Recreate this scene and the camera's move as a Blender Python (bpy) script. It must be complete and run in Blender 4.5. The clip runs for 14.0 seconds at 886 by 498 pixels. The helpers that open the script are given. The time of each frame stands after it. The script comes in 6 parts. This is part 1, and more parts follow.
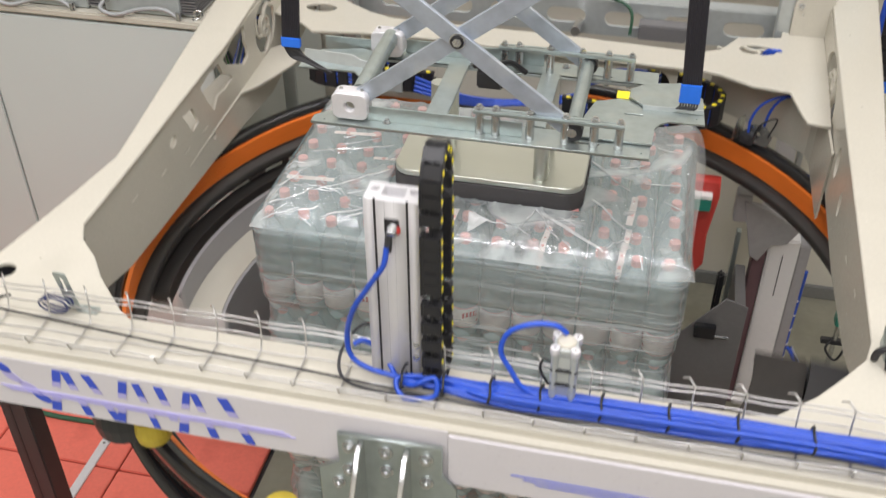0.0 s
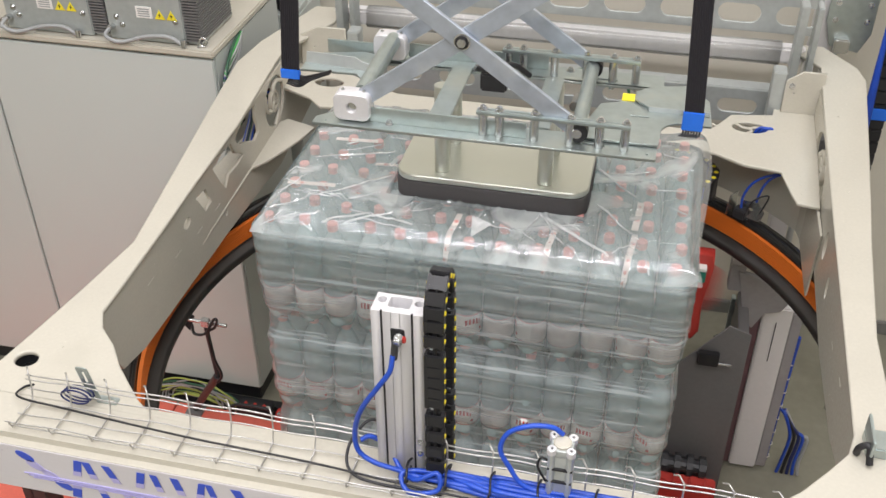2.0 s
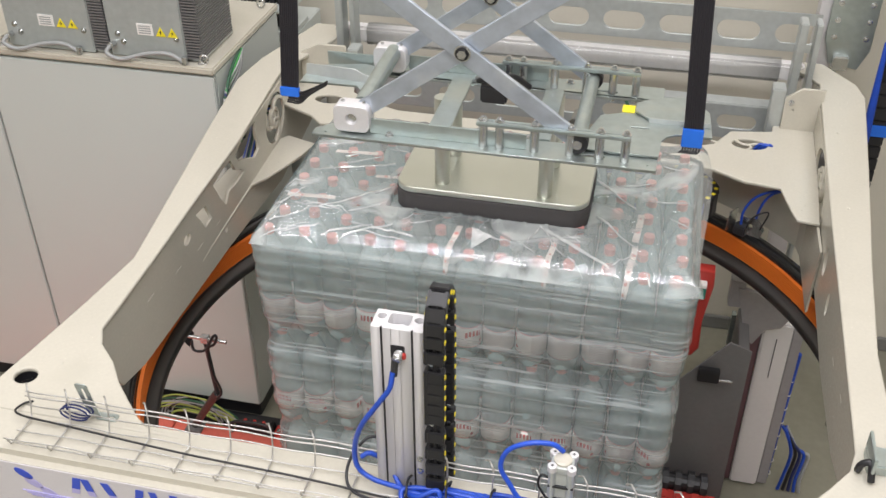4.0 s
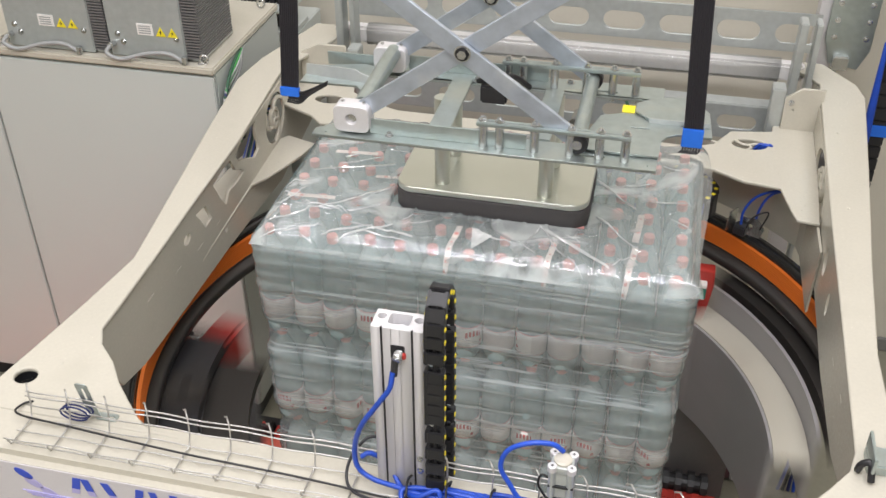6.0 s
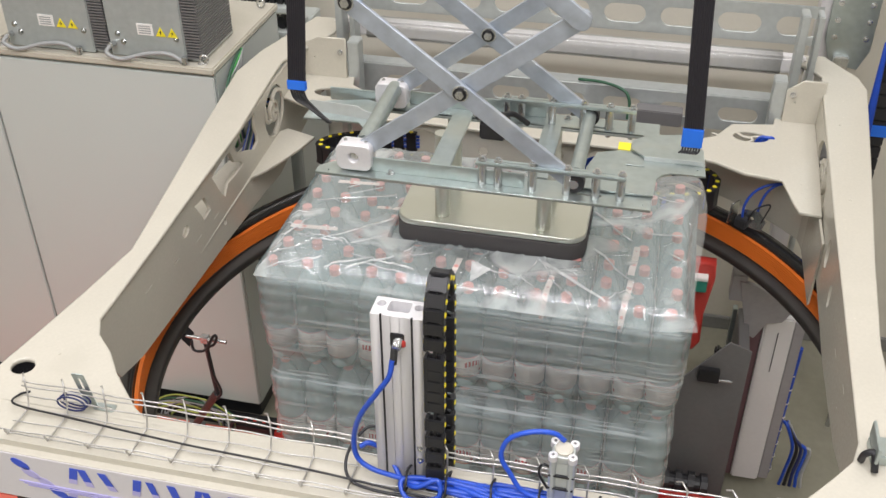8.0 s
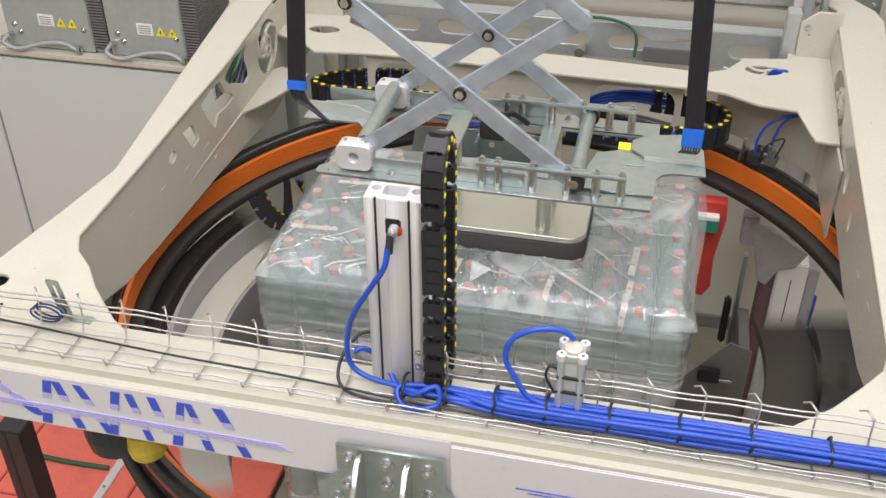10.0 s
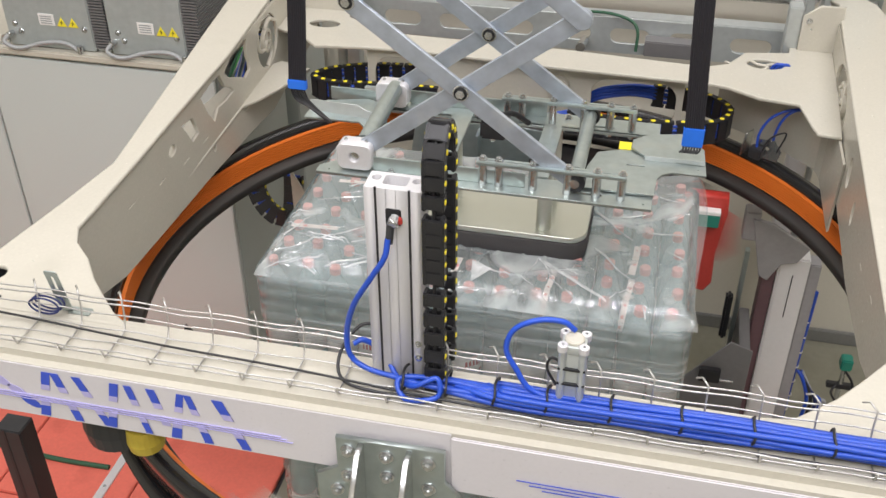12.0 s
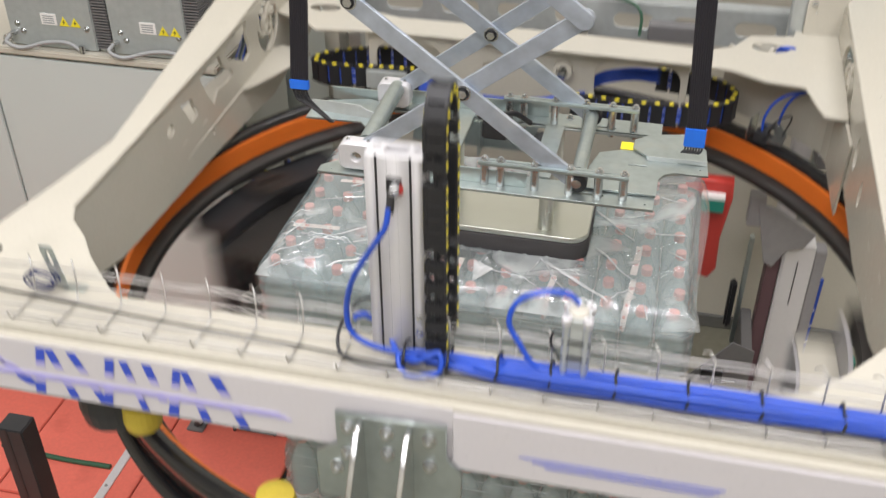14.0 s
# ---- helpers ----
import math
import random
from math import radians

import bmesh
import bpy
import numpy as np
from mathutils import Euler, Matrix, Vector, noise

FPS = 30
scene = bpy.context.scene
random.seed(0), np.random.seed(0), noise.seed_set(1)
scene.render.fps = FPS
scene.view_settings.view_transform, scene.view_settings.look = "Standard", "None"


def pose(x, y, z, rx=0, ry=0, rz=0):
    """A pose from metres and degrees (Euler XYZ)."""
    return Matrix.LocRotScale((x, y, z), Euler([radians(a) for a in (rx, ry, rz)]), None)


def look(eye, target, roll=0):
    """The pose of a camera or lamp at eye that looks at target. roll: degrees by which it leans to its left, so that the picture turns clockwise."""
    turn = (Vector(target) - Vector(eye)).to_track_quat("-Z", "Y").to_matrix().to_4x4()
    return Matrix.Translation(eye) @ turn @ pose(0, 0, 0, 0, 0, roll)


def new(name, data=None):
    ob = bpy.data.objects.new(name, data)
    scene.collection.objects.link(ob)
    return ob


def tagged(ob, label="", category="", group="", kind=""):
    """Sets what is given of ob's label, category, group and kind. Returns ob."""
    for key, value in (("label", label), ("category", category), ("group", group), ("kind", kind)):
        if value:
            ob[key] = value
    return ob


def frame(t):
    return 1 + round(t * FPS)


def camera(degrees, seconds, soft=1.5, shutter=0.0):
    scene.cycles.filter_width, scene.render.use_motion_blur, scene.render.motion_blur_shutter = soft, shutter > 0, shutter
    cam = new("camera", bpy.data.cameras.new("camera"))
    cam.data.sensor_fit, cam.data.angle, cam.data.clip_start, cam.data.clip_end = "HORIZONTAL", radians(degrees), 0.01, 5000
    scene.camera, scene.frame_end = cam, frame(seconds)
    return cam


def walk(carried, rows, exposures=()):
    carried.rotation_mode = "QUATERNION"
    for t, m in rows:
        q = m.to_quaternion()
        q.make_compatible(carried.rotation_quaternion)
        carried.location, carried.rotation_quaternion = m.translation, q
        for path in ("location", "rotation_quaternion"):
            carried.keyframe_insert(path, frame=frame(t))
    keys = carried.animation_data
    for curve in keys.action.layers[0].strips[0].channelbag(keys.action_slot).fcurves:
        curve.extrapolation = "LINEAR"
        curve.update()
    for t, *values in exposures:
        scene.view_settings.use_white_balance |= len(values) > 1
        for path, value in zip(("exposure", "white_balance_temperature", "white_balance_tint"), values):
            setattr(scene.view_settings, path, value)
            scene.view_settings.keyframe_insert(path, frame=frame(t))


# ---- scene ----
CAM = (0.4285, -2.4508, 3.4425)
YAW, DOWN, ROLL, FOCAL = -13.031, 34.793, -0.15, 1796.7


def aim(right, lower):
    """The camera's pose, turned from its main view by so many picture points."""
    k = math.degrees(1 / FOCAL)
    yaw, down = radians(YAW - right * k / math.cos(radians(DOWN))), radians(DOWN - lower * k)
    way = Vector((math.sin(yaw) * math.cos(down), math.cos(yaw) * math.cos(down), -math.sin(down)))
    return look(CAM, Vector(CAM) + way, ROLL)


cam = camera(47.148, 14.0, soft=1.5, shutter=0.5)
walk(cam, [(t, aim(r, d)) for t, r, d in (
    (0, -5, -76), (0.25, -5, -80), (0.5, -5, -81), (0.75, -4, -67), (1, -2, -52), (1.25, -1, -41), (1.5, 0, -33), (2, 0, -29), (2.5, 0, -24), (3, 0, -12),
    (3.3, 0, -5), (3.7, 0, 0), (5.5, 0, 0), (11.5, 0, 0), (12, 1, -1), (12.5, 4, -1), (13, 4, -1), (14, 4, -1))])

# ---- light: unseen hall lights under a high ceiling, stronger in front, rear kept dim ----
world = bpy.data.worlds.new("hall_air")
world.use_nodes = True
world.node_tree.nodes["Background"].inputs[0].default_value = (0.90, 0.95, 1.0, 1)
world.node_tree.nodes["Background"].inputs[1].default_value = 0.50
scene.world = world
for lx, ly, power in ((0, -4.6, 188), (-0.4, -3.4, 124), (0, -2.2, 92), (0.3, -1.0, 70), (0, 0.4, 54), (0, 1.5, 48)):
    lamp = bpy.data.lights.new("hall_light", "AREA")
    lamp.shape, lamp.size, lamp.size_y, lamp.energy, lamp.color = "RECTANGLE", 6.5, 0.16, power, (1.0, 0.980, 1.02)
    new("hall_light", lamp).matrix_world = pose(lx, ly, 6.2, 0, 0, 4)
scene.view_settings.exposure = 0.0


# ---- materials ----
def material(name, colour, rough=0.5, metal=0.0, vary=0.08, scale=6.0, fine=60.0, bump=0.02, wear=None, piece=0.0, stretch=(1, 1, 1), coat=0.0):
    """A painted, plastic or metal surface with broad and fine variation; wear: a second colour in patches."""
    m = bpy.data.materials.new(name)
    m.use_nodes = True
    nt, b = m.node_tree, m.node_tree.nodes["Principled BSDF"]
    N, L = nt.nodes.new, nt.links.new
    co = N("ShaderNodeTexCoord")
    mp = N("ShaderNodeMapping")
    mp.inputs["Scale"].default_value = stretch
    L(co.outputs["Object"], mp.inputs["Vector"])
    broad, small = N("ShaderNodeTexNoise"), N("ShaderNodeTexNoise")
    for n, s in ((broad, scale), (small, fine)):
        n.inputs["Scale"].default_value, n.inputs["Detail"].default_value = s, 4
        L(mp.outputs[0], n.inputs["Vector"])
    add = N("ShaderNodeMath")
    add.operation = "ADD"
    L(broad.outputs[0], add.inputs[0])
    L(small.outputs[0], add.inputs[1])
    ramp = N("ShaderNodeMapRange")
    ramp.inputs[1].default_value, ramp.inputs[2].default_value = 0.6, 1.4
    ramp.inputs[3].default_value, ramp.inputs[4].default_value = 1 - vary, 1 + vary
    L(add.outputs[0], ramp.inputs[0])
    last = ramp.outputs[0]
    if piece:
        info, pm, mul = N("ShaderNodeObjectInfo"), N("ShaderNodeMapRange"), N("ShaderNodeMath")
        pm.inputs[3].default_value, pm.inputs[4].default_value = 1 - piece, 1 + piece
        L(info.outputs["Random"], pm.inputs[0])
        mul.operation = "MULTIPLY"
        L(last, mul.inputs[0])
        L(pm.outputs[0], mul.inputs[1])
        last = mul.outputs[0]
    tint = N("ShaderNodeVectorMath")
    tint.operation = "SCALE"
    tint.inputs[0].default_value = colour
    L(last, tint.inputs["Scale"])
    out = tint.outputs[0]
    if wear:
        mask, mix = N("ShaderNodeMapRange"), N("ShaderNodeMix")
        mask.inputs[1].default_value, mask.inputs[2].default_value, mask.inputs[4].default_value = 0.60, 0.70, 0.6
        L(broad.outputs[0], mask.inputs[0])
        mix.data_type = "RGBA"
        mix.inputs["B"].default_value = (*wear, 1)
        L(mask.outputs[0], mix.inputs["Factor"])
        L(out, mix.inputs["A"])
        out = mix.outputs["Result"]
    L(out, b.inputs["Base Color"])
    rr = N("ShaderNodeMapRange")
    rr.inputs[3].default_value, rr.inputs[4].default_value = max(rough - 0.08, 0.03), min(rough + 0.1, 1)
    L(small.outputs[0], rr.inputs[0])
    L(rr.outputs[0], b.inputs["Roughness"])
    b.inputs["Metallic"].default_value = metal
    b.inputs["Coat Weight"].default_value = coat
    if bump:
        bm_ = N("ShaderNodeBump")
        bm_.inputs["Strength"].default_value, bm_.inputs["Distance"].default_value = 0.35, bump * 0.02
        L(small.outputs[0], bm_.inputs["Height"])
        L(bm_.outputs[0], b.inputs["Normal"])
    return m


def clear_film(name, haze, white, crease, gloss=0.06, stretch=(1, 1, 1), relief=0.002, shine=0.8, lo=0.48, hi=0.72, more=1.8, rough=0.06):
    """Thin stretch film: see-through, with a milky share that follows creases, and a shine."""
    m = bpy.data.materials.new(name)
    m.use_nodes = True
    nt = m.node_tree
    nt.nodes.clear()
    N, L = nt.nodes.new, nt.links.new
    co, mp = N("ShaderNodeTexCoord"), N("ShaderNodeMapping")
    mp.inputs["Scale"].default_value = stretch
    L(co.outputs["Object"], mp.inputs["Vector"])
    n1, n2 = N("ShaderNodeTexNoise"), N("ShaderNodeTexNoise")
    n1.inputs["Scale"].default_value, n1.inputs["Detail"].default_value, n1.inputs["Distortion"].default_value = crease, 6, 0.6
    n2.inputs["Scale"].default_value, n2.inputs["Detail"].default_value = 3, 3
    L(mp.outputs[0], n1.inputs["Vector"])
    L(co.outputs["Object"], n2.inputs["Vector"])
    mk, add = N("ShaderNodeMapRange"), N("ShaderNodeMath")
    mk.inputs[1].default_value, mk.inputs[2].default_value, mk.inputs[3].default_value, mk.inputs[4].default_value = lo, hi, haze, min(haze * more, 0.9)
    L(n1.outputs[0], mk.inputs[0])
    add.operation = "MULTIPLY_ADD"
    add.inputs[1].default_value, add.inputs[2].default_value = 0.16, -0.08
    L(n2.outputs[0], add.inputs[0])
    sm = N("ShaderNodeMath")
    sm.operation, sm.use_clamp = "ADD", True
    L(mk.outputs[0], sm.inputs[0])
    L(add.outputs[0], sm.inputs[1])
    tr, df, gl = N("ShaderNodeBsdfTransparent"), N("ShaderNodeBsdfDiffuse"), N("ShaderNodeBsdfGlossy")
    tr.inputs[0].default_value = (0.98, 0.99, 0.99, 1)
    df.inputs[0].default_value = (*white, 1)
    gl.inputs["Roughness"].default_value = rough
    bp = N("ShaderNodeBump")
    bp.inputs["Strength"].default_value, bp.inputs["Distance"].default_value = 0.6, relief
    L(n1.outputs[0], bp.inputs["Height"])
    L(bp.outputs[0], gl.inputs["Normal"])
    m1, m2, out = N("ShaderNodeMixShader"), N("ShaderNodeMixShader"), N("ShaderNodeOutputMaterial")
    L(sm.outputs[0], m1.inputs[0])
    L(tr.outputs[0], m1.inputs[1])
    L(df.outputs[0], m1.inputs[2])
    fr, fm = N("ShaderNodeFresnel"), N("ShaderNodeMath")
    fr.inputs[0].default_value = 1.45
    fm.operation, fm.use_clamp = "MULTIPLY_ADD", True
    fm.inputs[1].default_value, fm.inputs[2].default_value = shine, gloss
    L(fr.outputs[0], fm.inputs[0])
    L(fm.outputs[0], m2.inputs[0])
    L(m1.outputs[0], m2.inputs[1])
    L(gl.outputs[0], m2.inputs[2])
    L(m2.outputs[0], out.inputs[0])
    return m


def label_paper():
    """A white bottle label: pale rose edges, one red arched mark, small grey bars opposite."""
    m = bpy.data.materials.new("label_paper")
    m.use_nodes = True
    nt, b = m.node_tree, m.node_tree.nodes["Principled BSDF"]
    N, L = nt.nodes.new, nt.links.new
    co, sep = N("ShaderNodeTexCoord"), N("ShaderNodeSeparateXYZ")
    L(co.outputs["Object"], sep.inputs[0])

    def op(kind, a, c, d=None):
        n = N("ShaderNodeMath")
        n.operation = kind
        for k, v in enumerate((a, c, d)):
            if v is None:
                continue
            if isinstance(v, (int, float)):
                n.inputs[k].default_value = v
            else:
                L(v, n.inputs[k])
        return n.outputs[0]
    ang, z = op("ARCTAN2", sep.outputs[0], op("MULTIPLY", sep.outputs[1], -1)), sep.outputs[2]
    arch = op("MULTIPLY_ADD", op("MULTIPLY", ang, ang), -0.022, 0.101)
    near = op("LESS_THAN", op("ABSOLUTE", op("SUBTRACT", z, arch), 0), 0.0095)
    strokes = op("GREATER_THAN", op("SINE", op("MULTIPLY", ang, 26), 0), -0.55)
    red = op("MULTIPLY", op("MULTIPLY", near, strokes), op("LESS_THAN", op("ABSOLUTE", ang, 0), 0.55))
    spot = op("LESS_THAN", op("ADD", op("POWER", op("MULTIPLY", op("SUBTRACT", ang, 0.62), 0.044), 2), op("POWER", op("SUBTRACT", z, 0.068), 2)), 0.00003)
    edge = op("GREATER_THAN", op("ABSOLUTE", op("SUBTRACT", z, 0.0885), 0), 0.0325)
    bars = op("MULTIPLY", op("GREATER_THAN", op("SINE", op("MULTIPLY", z, 1100), 0), 0.2), op("GREATER_THAN", op("ABSOLUTE", ang, 0), 1.7))
    c = None
    for mask, colour, base in ((op("MAXIMUM", red, spot), (0.55, 0.05, 0.05), (0.93, 0.90, 0.88)), (edge, (0.75, 0.42, 0.42), None), (bars, (0.62, 0.56, 0.56), None)):
        mix = N("ShaderNodeMix")
        mix.data_type = "RGBA"
        L(mask, mix.inputs["Factor"])
        if c is None:
            mix.inputs["A"].default_value = (*base, 1)
        else:
            L(c, mix.inputs["A"])
        mix.inputs["B"].default_value = (*colour, 1)
        c = mix.outputs["Result"]
    L(c, b.inputs["Base Color"])
    b.inputs["Roughness"].default_value = 0.45
    return m


def pet_water():
    """Greenish clear bottle with water: partly milky body, wet shine."""
    m = bpy.data.materials.new("pet_bottle")
    m.use_nodes = True
    nt, b = m.node_tree, m.node_tree.nodes["Principled BSDF"]
    N, L = nt.nodes.new, nt.links.new
    b.inputs["Base Color"].default_value = (0.80, 0.92, 0.93, 1)
    b.inputs["Roughness"].default_value = 0.07
    b.inputs["IOR"].default_value = 1.45
    b.inputs["Specular IOR Level"].default_value = 0.8
    tr, mix, info, mr = N("ShaderNodeBsdfTransparent"), N("ShaderNodeMixShader"), N("ShaderNodeObjectInfo"), N("ShaderNodeMapRange")
    tr.inputs[0].default_value = (0.78, 0.93, 0.93, 1)
    mr.inputs[3].default_value, mr.inputs[4].default_value = 0.54, 0.70
    L(info.outputs["Random"], mr.inputs[0])
    L(mr.outputs[0], mix.inputs[0])
    L(b.outputs[0], mix.inputs[1])
    L(tr.outputs[0], mix.inputs[2])
    L(mix.outputs[0], nt.nodes["Material Output"].inputs[0])
    return m


# cream beam's front: the cooler light on it put into a paler colour
BEAMLIT = material("beam_front_lit", (0.64, 0.615, 0.63), 0.3, vary=0.03, scale=3, fine=120)
CREAM = material("cream_paint", (0.54, 0.512, 0.435), 0.22, vary=0.05, scale=3, fine=120, wear=(0.495, 0.47, 0.395), bump=0.01)
GREY = material("cabinet_paint", (0.57, 0.61, 0.585), 0.42, vary=0.025, scale=2, fine=200, bump=0.02)
ZINC = material("zinc_plate", (0.43, 0.485, 0.475), 0.33, 0.8, vary=0.14, scale=7, fine=40, wear=(0.50, 0.53, 0.49), bump=0)
GALV = material("galvanised_sheet", (0.50, 0.53, 0.52), 0.38, 0.45, vary=0.10, scale=5, fine=40, bump=0)
RESCASE = material("resistor_case_steel", (0.42, 0.45, 0.44), 0.36, 0.3, vary=0.10, scale=5, fine=40, bump=0)
ALU = material("aluminium", (0.70, 0.69, 0.70), 0.42, 0.35, vary=0.05, fine=90, stretch=(20, 20, 1))
BRUSHED = material("brushed_steel", (0.70, 0.72, 0.66), 0.30, 0.9, vary=0.03, scale=2, fine=5, bump=0)
CHROME = material("steel_bolt", (0.62, 0.63, 0.63), 0.22, 0.95, vary=0.06)
BARS = material("scissor_zinc", (0.47, 0.52, 0.59), 0.42, 0.7, vary=0.20, scale=7, fine=30, wear=(0.60, 0.63, 0.66), bump=0)
FOAM = material("grey_foam", (0.085, 0.08, 0.082), 0.9, vary=0.12, fine=200, bump=0.06)
BLACK = material("black_plastic", (0.018, 0.018, 0.02), 0.42, vary=0.15)
RUBBER = material("black_belt", (0.022, 0.02, 0.025), 0.6, vary=0.15, fine=200)
RIMBLACK = material("rim_gloss_black", (0.015, 0.015, 0.016), 0.22, vary=0.2, coat=0.3)
RINGGREY = material("ring_dark_metal", (0.05, 0.046, 0.043), 0.38, 0.4, vary=0.18, scale=14)
ORANGE = material("orange_belt", (0.78, 0.19, 0.025), 0.42, vary=0.14, scale=10, fine=30, stretch=(1, 1, 60), bump=0.05)
BLUE = material("blue_hose", (0.018, 0.072, 0.46), 0.33, vary=0.12, piece=0.15)
NAVY = material("dark_blue_cable", (0.02, 0.03, 0.12), 0.45, vary=0.1)
TAPE = material("blue_tape", (0.02, 0.16, 0.72), 0.5, vary=0.06)
YELLOW = material("yellow_plastic", (0.85, 0.72, 0.03), 0.45, vary=0.06)
OCHRE = material("ochre_roller", (0.55, 0.42, 0.05), 0.5, vary=0.1)
RED = material("red_paint", (0.50, 0.045, 0.035), 0.4, vary=0.10, scale=4, fine=90)
REDFLOOR = material("red_floor_paint", (0.78, 0.17, 0.12), 0.55, vary=0.09, scale=4, fine=60, wear=(0.55, 0.10, 0.07), piece=0.05)
CONCRETE = material("floor_concrete", (0.25, 0.24, 0.185), 0.4, vary=0.12, scale=2.5, fine=25, wear=(0.20, 0.19, 0.15))
WALL = material("wall_plaster", (0.66, 0.63, 0.54), 0.8, vary=0.03, scale=1.5, fine=60)
SKIRT = material("grey_skirting", (0.20, 0.20, 0.19), 0.6, vary=0.1)
DARK = material("dark_steel", (0.045, 0.045, 0.048), 0.4, 0.3, vary=0.15)
MIDGREY = material("grey_sheet", (0.17, 0.165, 0.165), 0.45, vary=0.08)
PURPLE = material("brown_red_profile", (0.16, 0.09, 0.10), 0.5, vary=0.1)
WHITE = material("white_sticker", (0.82, 0.81, 0.78), 0.5, vary=0.03)
# grey of post parts; also the shade on the balancing carriage's faces
PANELGREY = material("grey_and_shaded_panel", (0.36, 0.35, 0.355), 0.4, 0.1, vary=0.10, scale=7)
SOCKETSHADE = material("socket_shade", (0.03, 0.03, 0.032), 0.35, 0.5, vary=0.2)
WIRE = material("tray_wire_zinc", (0.55, 0.54, 0.52), 0.35, 0.8, vary=0.1)
POSTPAINT = material("post_white_paint", (0.78, 0.76, 0.75), 0.4, vary=0.03)
GREEN = material("green_cable", (0.03, 0.10, 0.055), 0.45, vary=0.1)
LEAFGREEN = material("bright_green_wire", (0.05, 0.30, 0.07), 0.45, vary=0.1)
LIME = material("yellow_green_wire", (0.30, 0.36, 0.08), 0.45, vary=0.1, piece=0.3)
WIREGREY = material("grey_cable", (0.35, 0.36, 0.36), 0.45, vary=0.08)
LOGOBLUE = material("logo_blue", (0.045, 0.09, 0.55), 0.35, vary=0.05)
LOGOPALE = material("logo_pale_violet", (0.45, 0.42, 0.72), 0.35, vary=0.05)
PCBGREEN = material("green_plastic", (0.02, 0.22, 0.16), 0.4, vary=0.1)
FILMROLL = material("film_roll", (0.22, 0.22, 0.23), 0.25, vary=0.08, stretch=(1, 1, 30), fine=40, coat=0.4)
CAPRED = material("bottle_cap", (0.66, 0.31, 0.28), 0.45, vary=0.06, piece=0.12)
WOOD = material("pallet_wood", (0.34, 0.24, 0.14), 0.75, vary=0.2, scale=5, fine=40, stretch=(1, 8, 8), piece=0.15)
STRAP = material("carry_strap", (0.80, 0.71, 0.66), 0.5, vary=0.05)
PETMAT = pet_water()
LABEL = label_paper()
TOPFILM = clear_film("top_sheet_film", 0.21, (0.90, 0.94, 0.93), 6, 0.05, relief=0.0003, shine=0.75, lo=0.52, hi=0.66, more=2.3, rough=0.07)
BANDFILM = clear_film("wound_film_band", 0.14, (0.86, 0.92, 0.93), 3, 0.04, stretch=(1, 1, 30), relief=0.0006, shine=0.9, lo=0.50, hi=0.66, more=2.2, rough=0.08)
# milky film of the folds, whitened further to carry their glints
GLINTFILM = clear_film("fold_glint_film", 0.48, (0.93, 0.95, 0.95), 20, 0.12, relief=0.0003, shine=1.0, more=1.7, rough=0.08)
SIDEFILM = clear_film("side_stretch_film", 0.19, (0.84, 0.90, 0.92), 4, 0.03, stretch=(1, 1, 26), relief=0.0005, shine=0.8, lo=0.54, hi=0.68, more=2.3, rough=0.10)
WRAPFILM = clear_film("plastic_wrap", 0.10, (0.85, 0.85, 0.82), 30, 0.05)


# ---- mesh helpers ----
def to_mesh(name, bm, mat=None, smooth=False):
    me = bpy.data.meshes.new(name)
    bm.to_mesh(me)
    bm.free()
    if mat:
        me.materials.append(mat)
    if smooth:
        me.shade_smooth()
    return me


def part(name, shape, mat, parent=None, label="", at=None, smooth=False):
    """Links a bmesh or mesh as one object under a thing or a part."""
    me = shape
    if isinstance(shape, bmesh.types.BMesh):
        me = to_mesh(name, shape, mat, smooth)
    elif mat and not me.materials:
        me.materials.append(mat)
    ob = new(name, me)
    ob.parent = parent
    if at is not None:
        ob.matrix_basis = at
    return tagged(ob, label)


def thing(name, label, category, group="", at=None):
    ob = new(name)
    ob.empty_display_size = 0.1
    if at is not None:
        ob.matrix_basis = at
    return tagged(ob, label, category, group)


def box(x0, x1, y0, y1, z0, z1, bevel=0.003, bm=None):
    bm = bm or bmesh.new()
    made = bmesh.ops.create_cube(bm, size=1, matrix=Matrix.Translation(((x0 + x1) / 2, (y0 + y1) / 2, (z0 + z1) / 2)) @ Matrix.Diagonal((x1 - x0, y1 - y0, z1 - z0, 1)))
    if bevel:
        edges = {e for v in made["verts"] for e in v.link_edges}
        bmesh.ops.bevel(bm, geom=list(edges), offset=bevel, segments=2, affect="EDGES")
    return bm


def rod(a, b, r, seg=14, r2=None, bm=None, bevel=0.0):
    """A cylinder or cone between two points."""
    bm = bm or bmesh.new()
    a, b = Vector(a), Vector(b)
    m = Matrix.Translation((a + b) / 2) @ (b - a).to_track_quat("Z", "Y").to_matrix().to_4x4()
    made = bmesh.ops.create_cone(bm, cap_ends=True, segments=seg, radius1=r, radius2=r if r2 is None else r2, depth=(b - a).length, matrix=m)
    if bevel:
        vs = set(made["verts"])
        edges = [e for e in bm.edges if e.verts[0] in vs and e.verts[1] in vs and len(e.link_faces) == 2 and any(len(f.verts) > 4 for f in e.link_faces)]
        bmesh.ops.bevel(bm, geom=edges, offset=bevel, segments=2, affect="EDGES")
    return bm


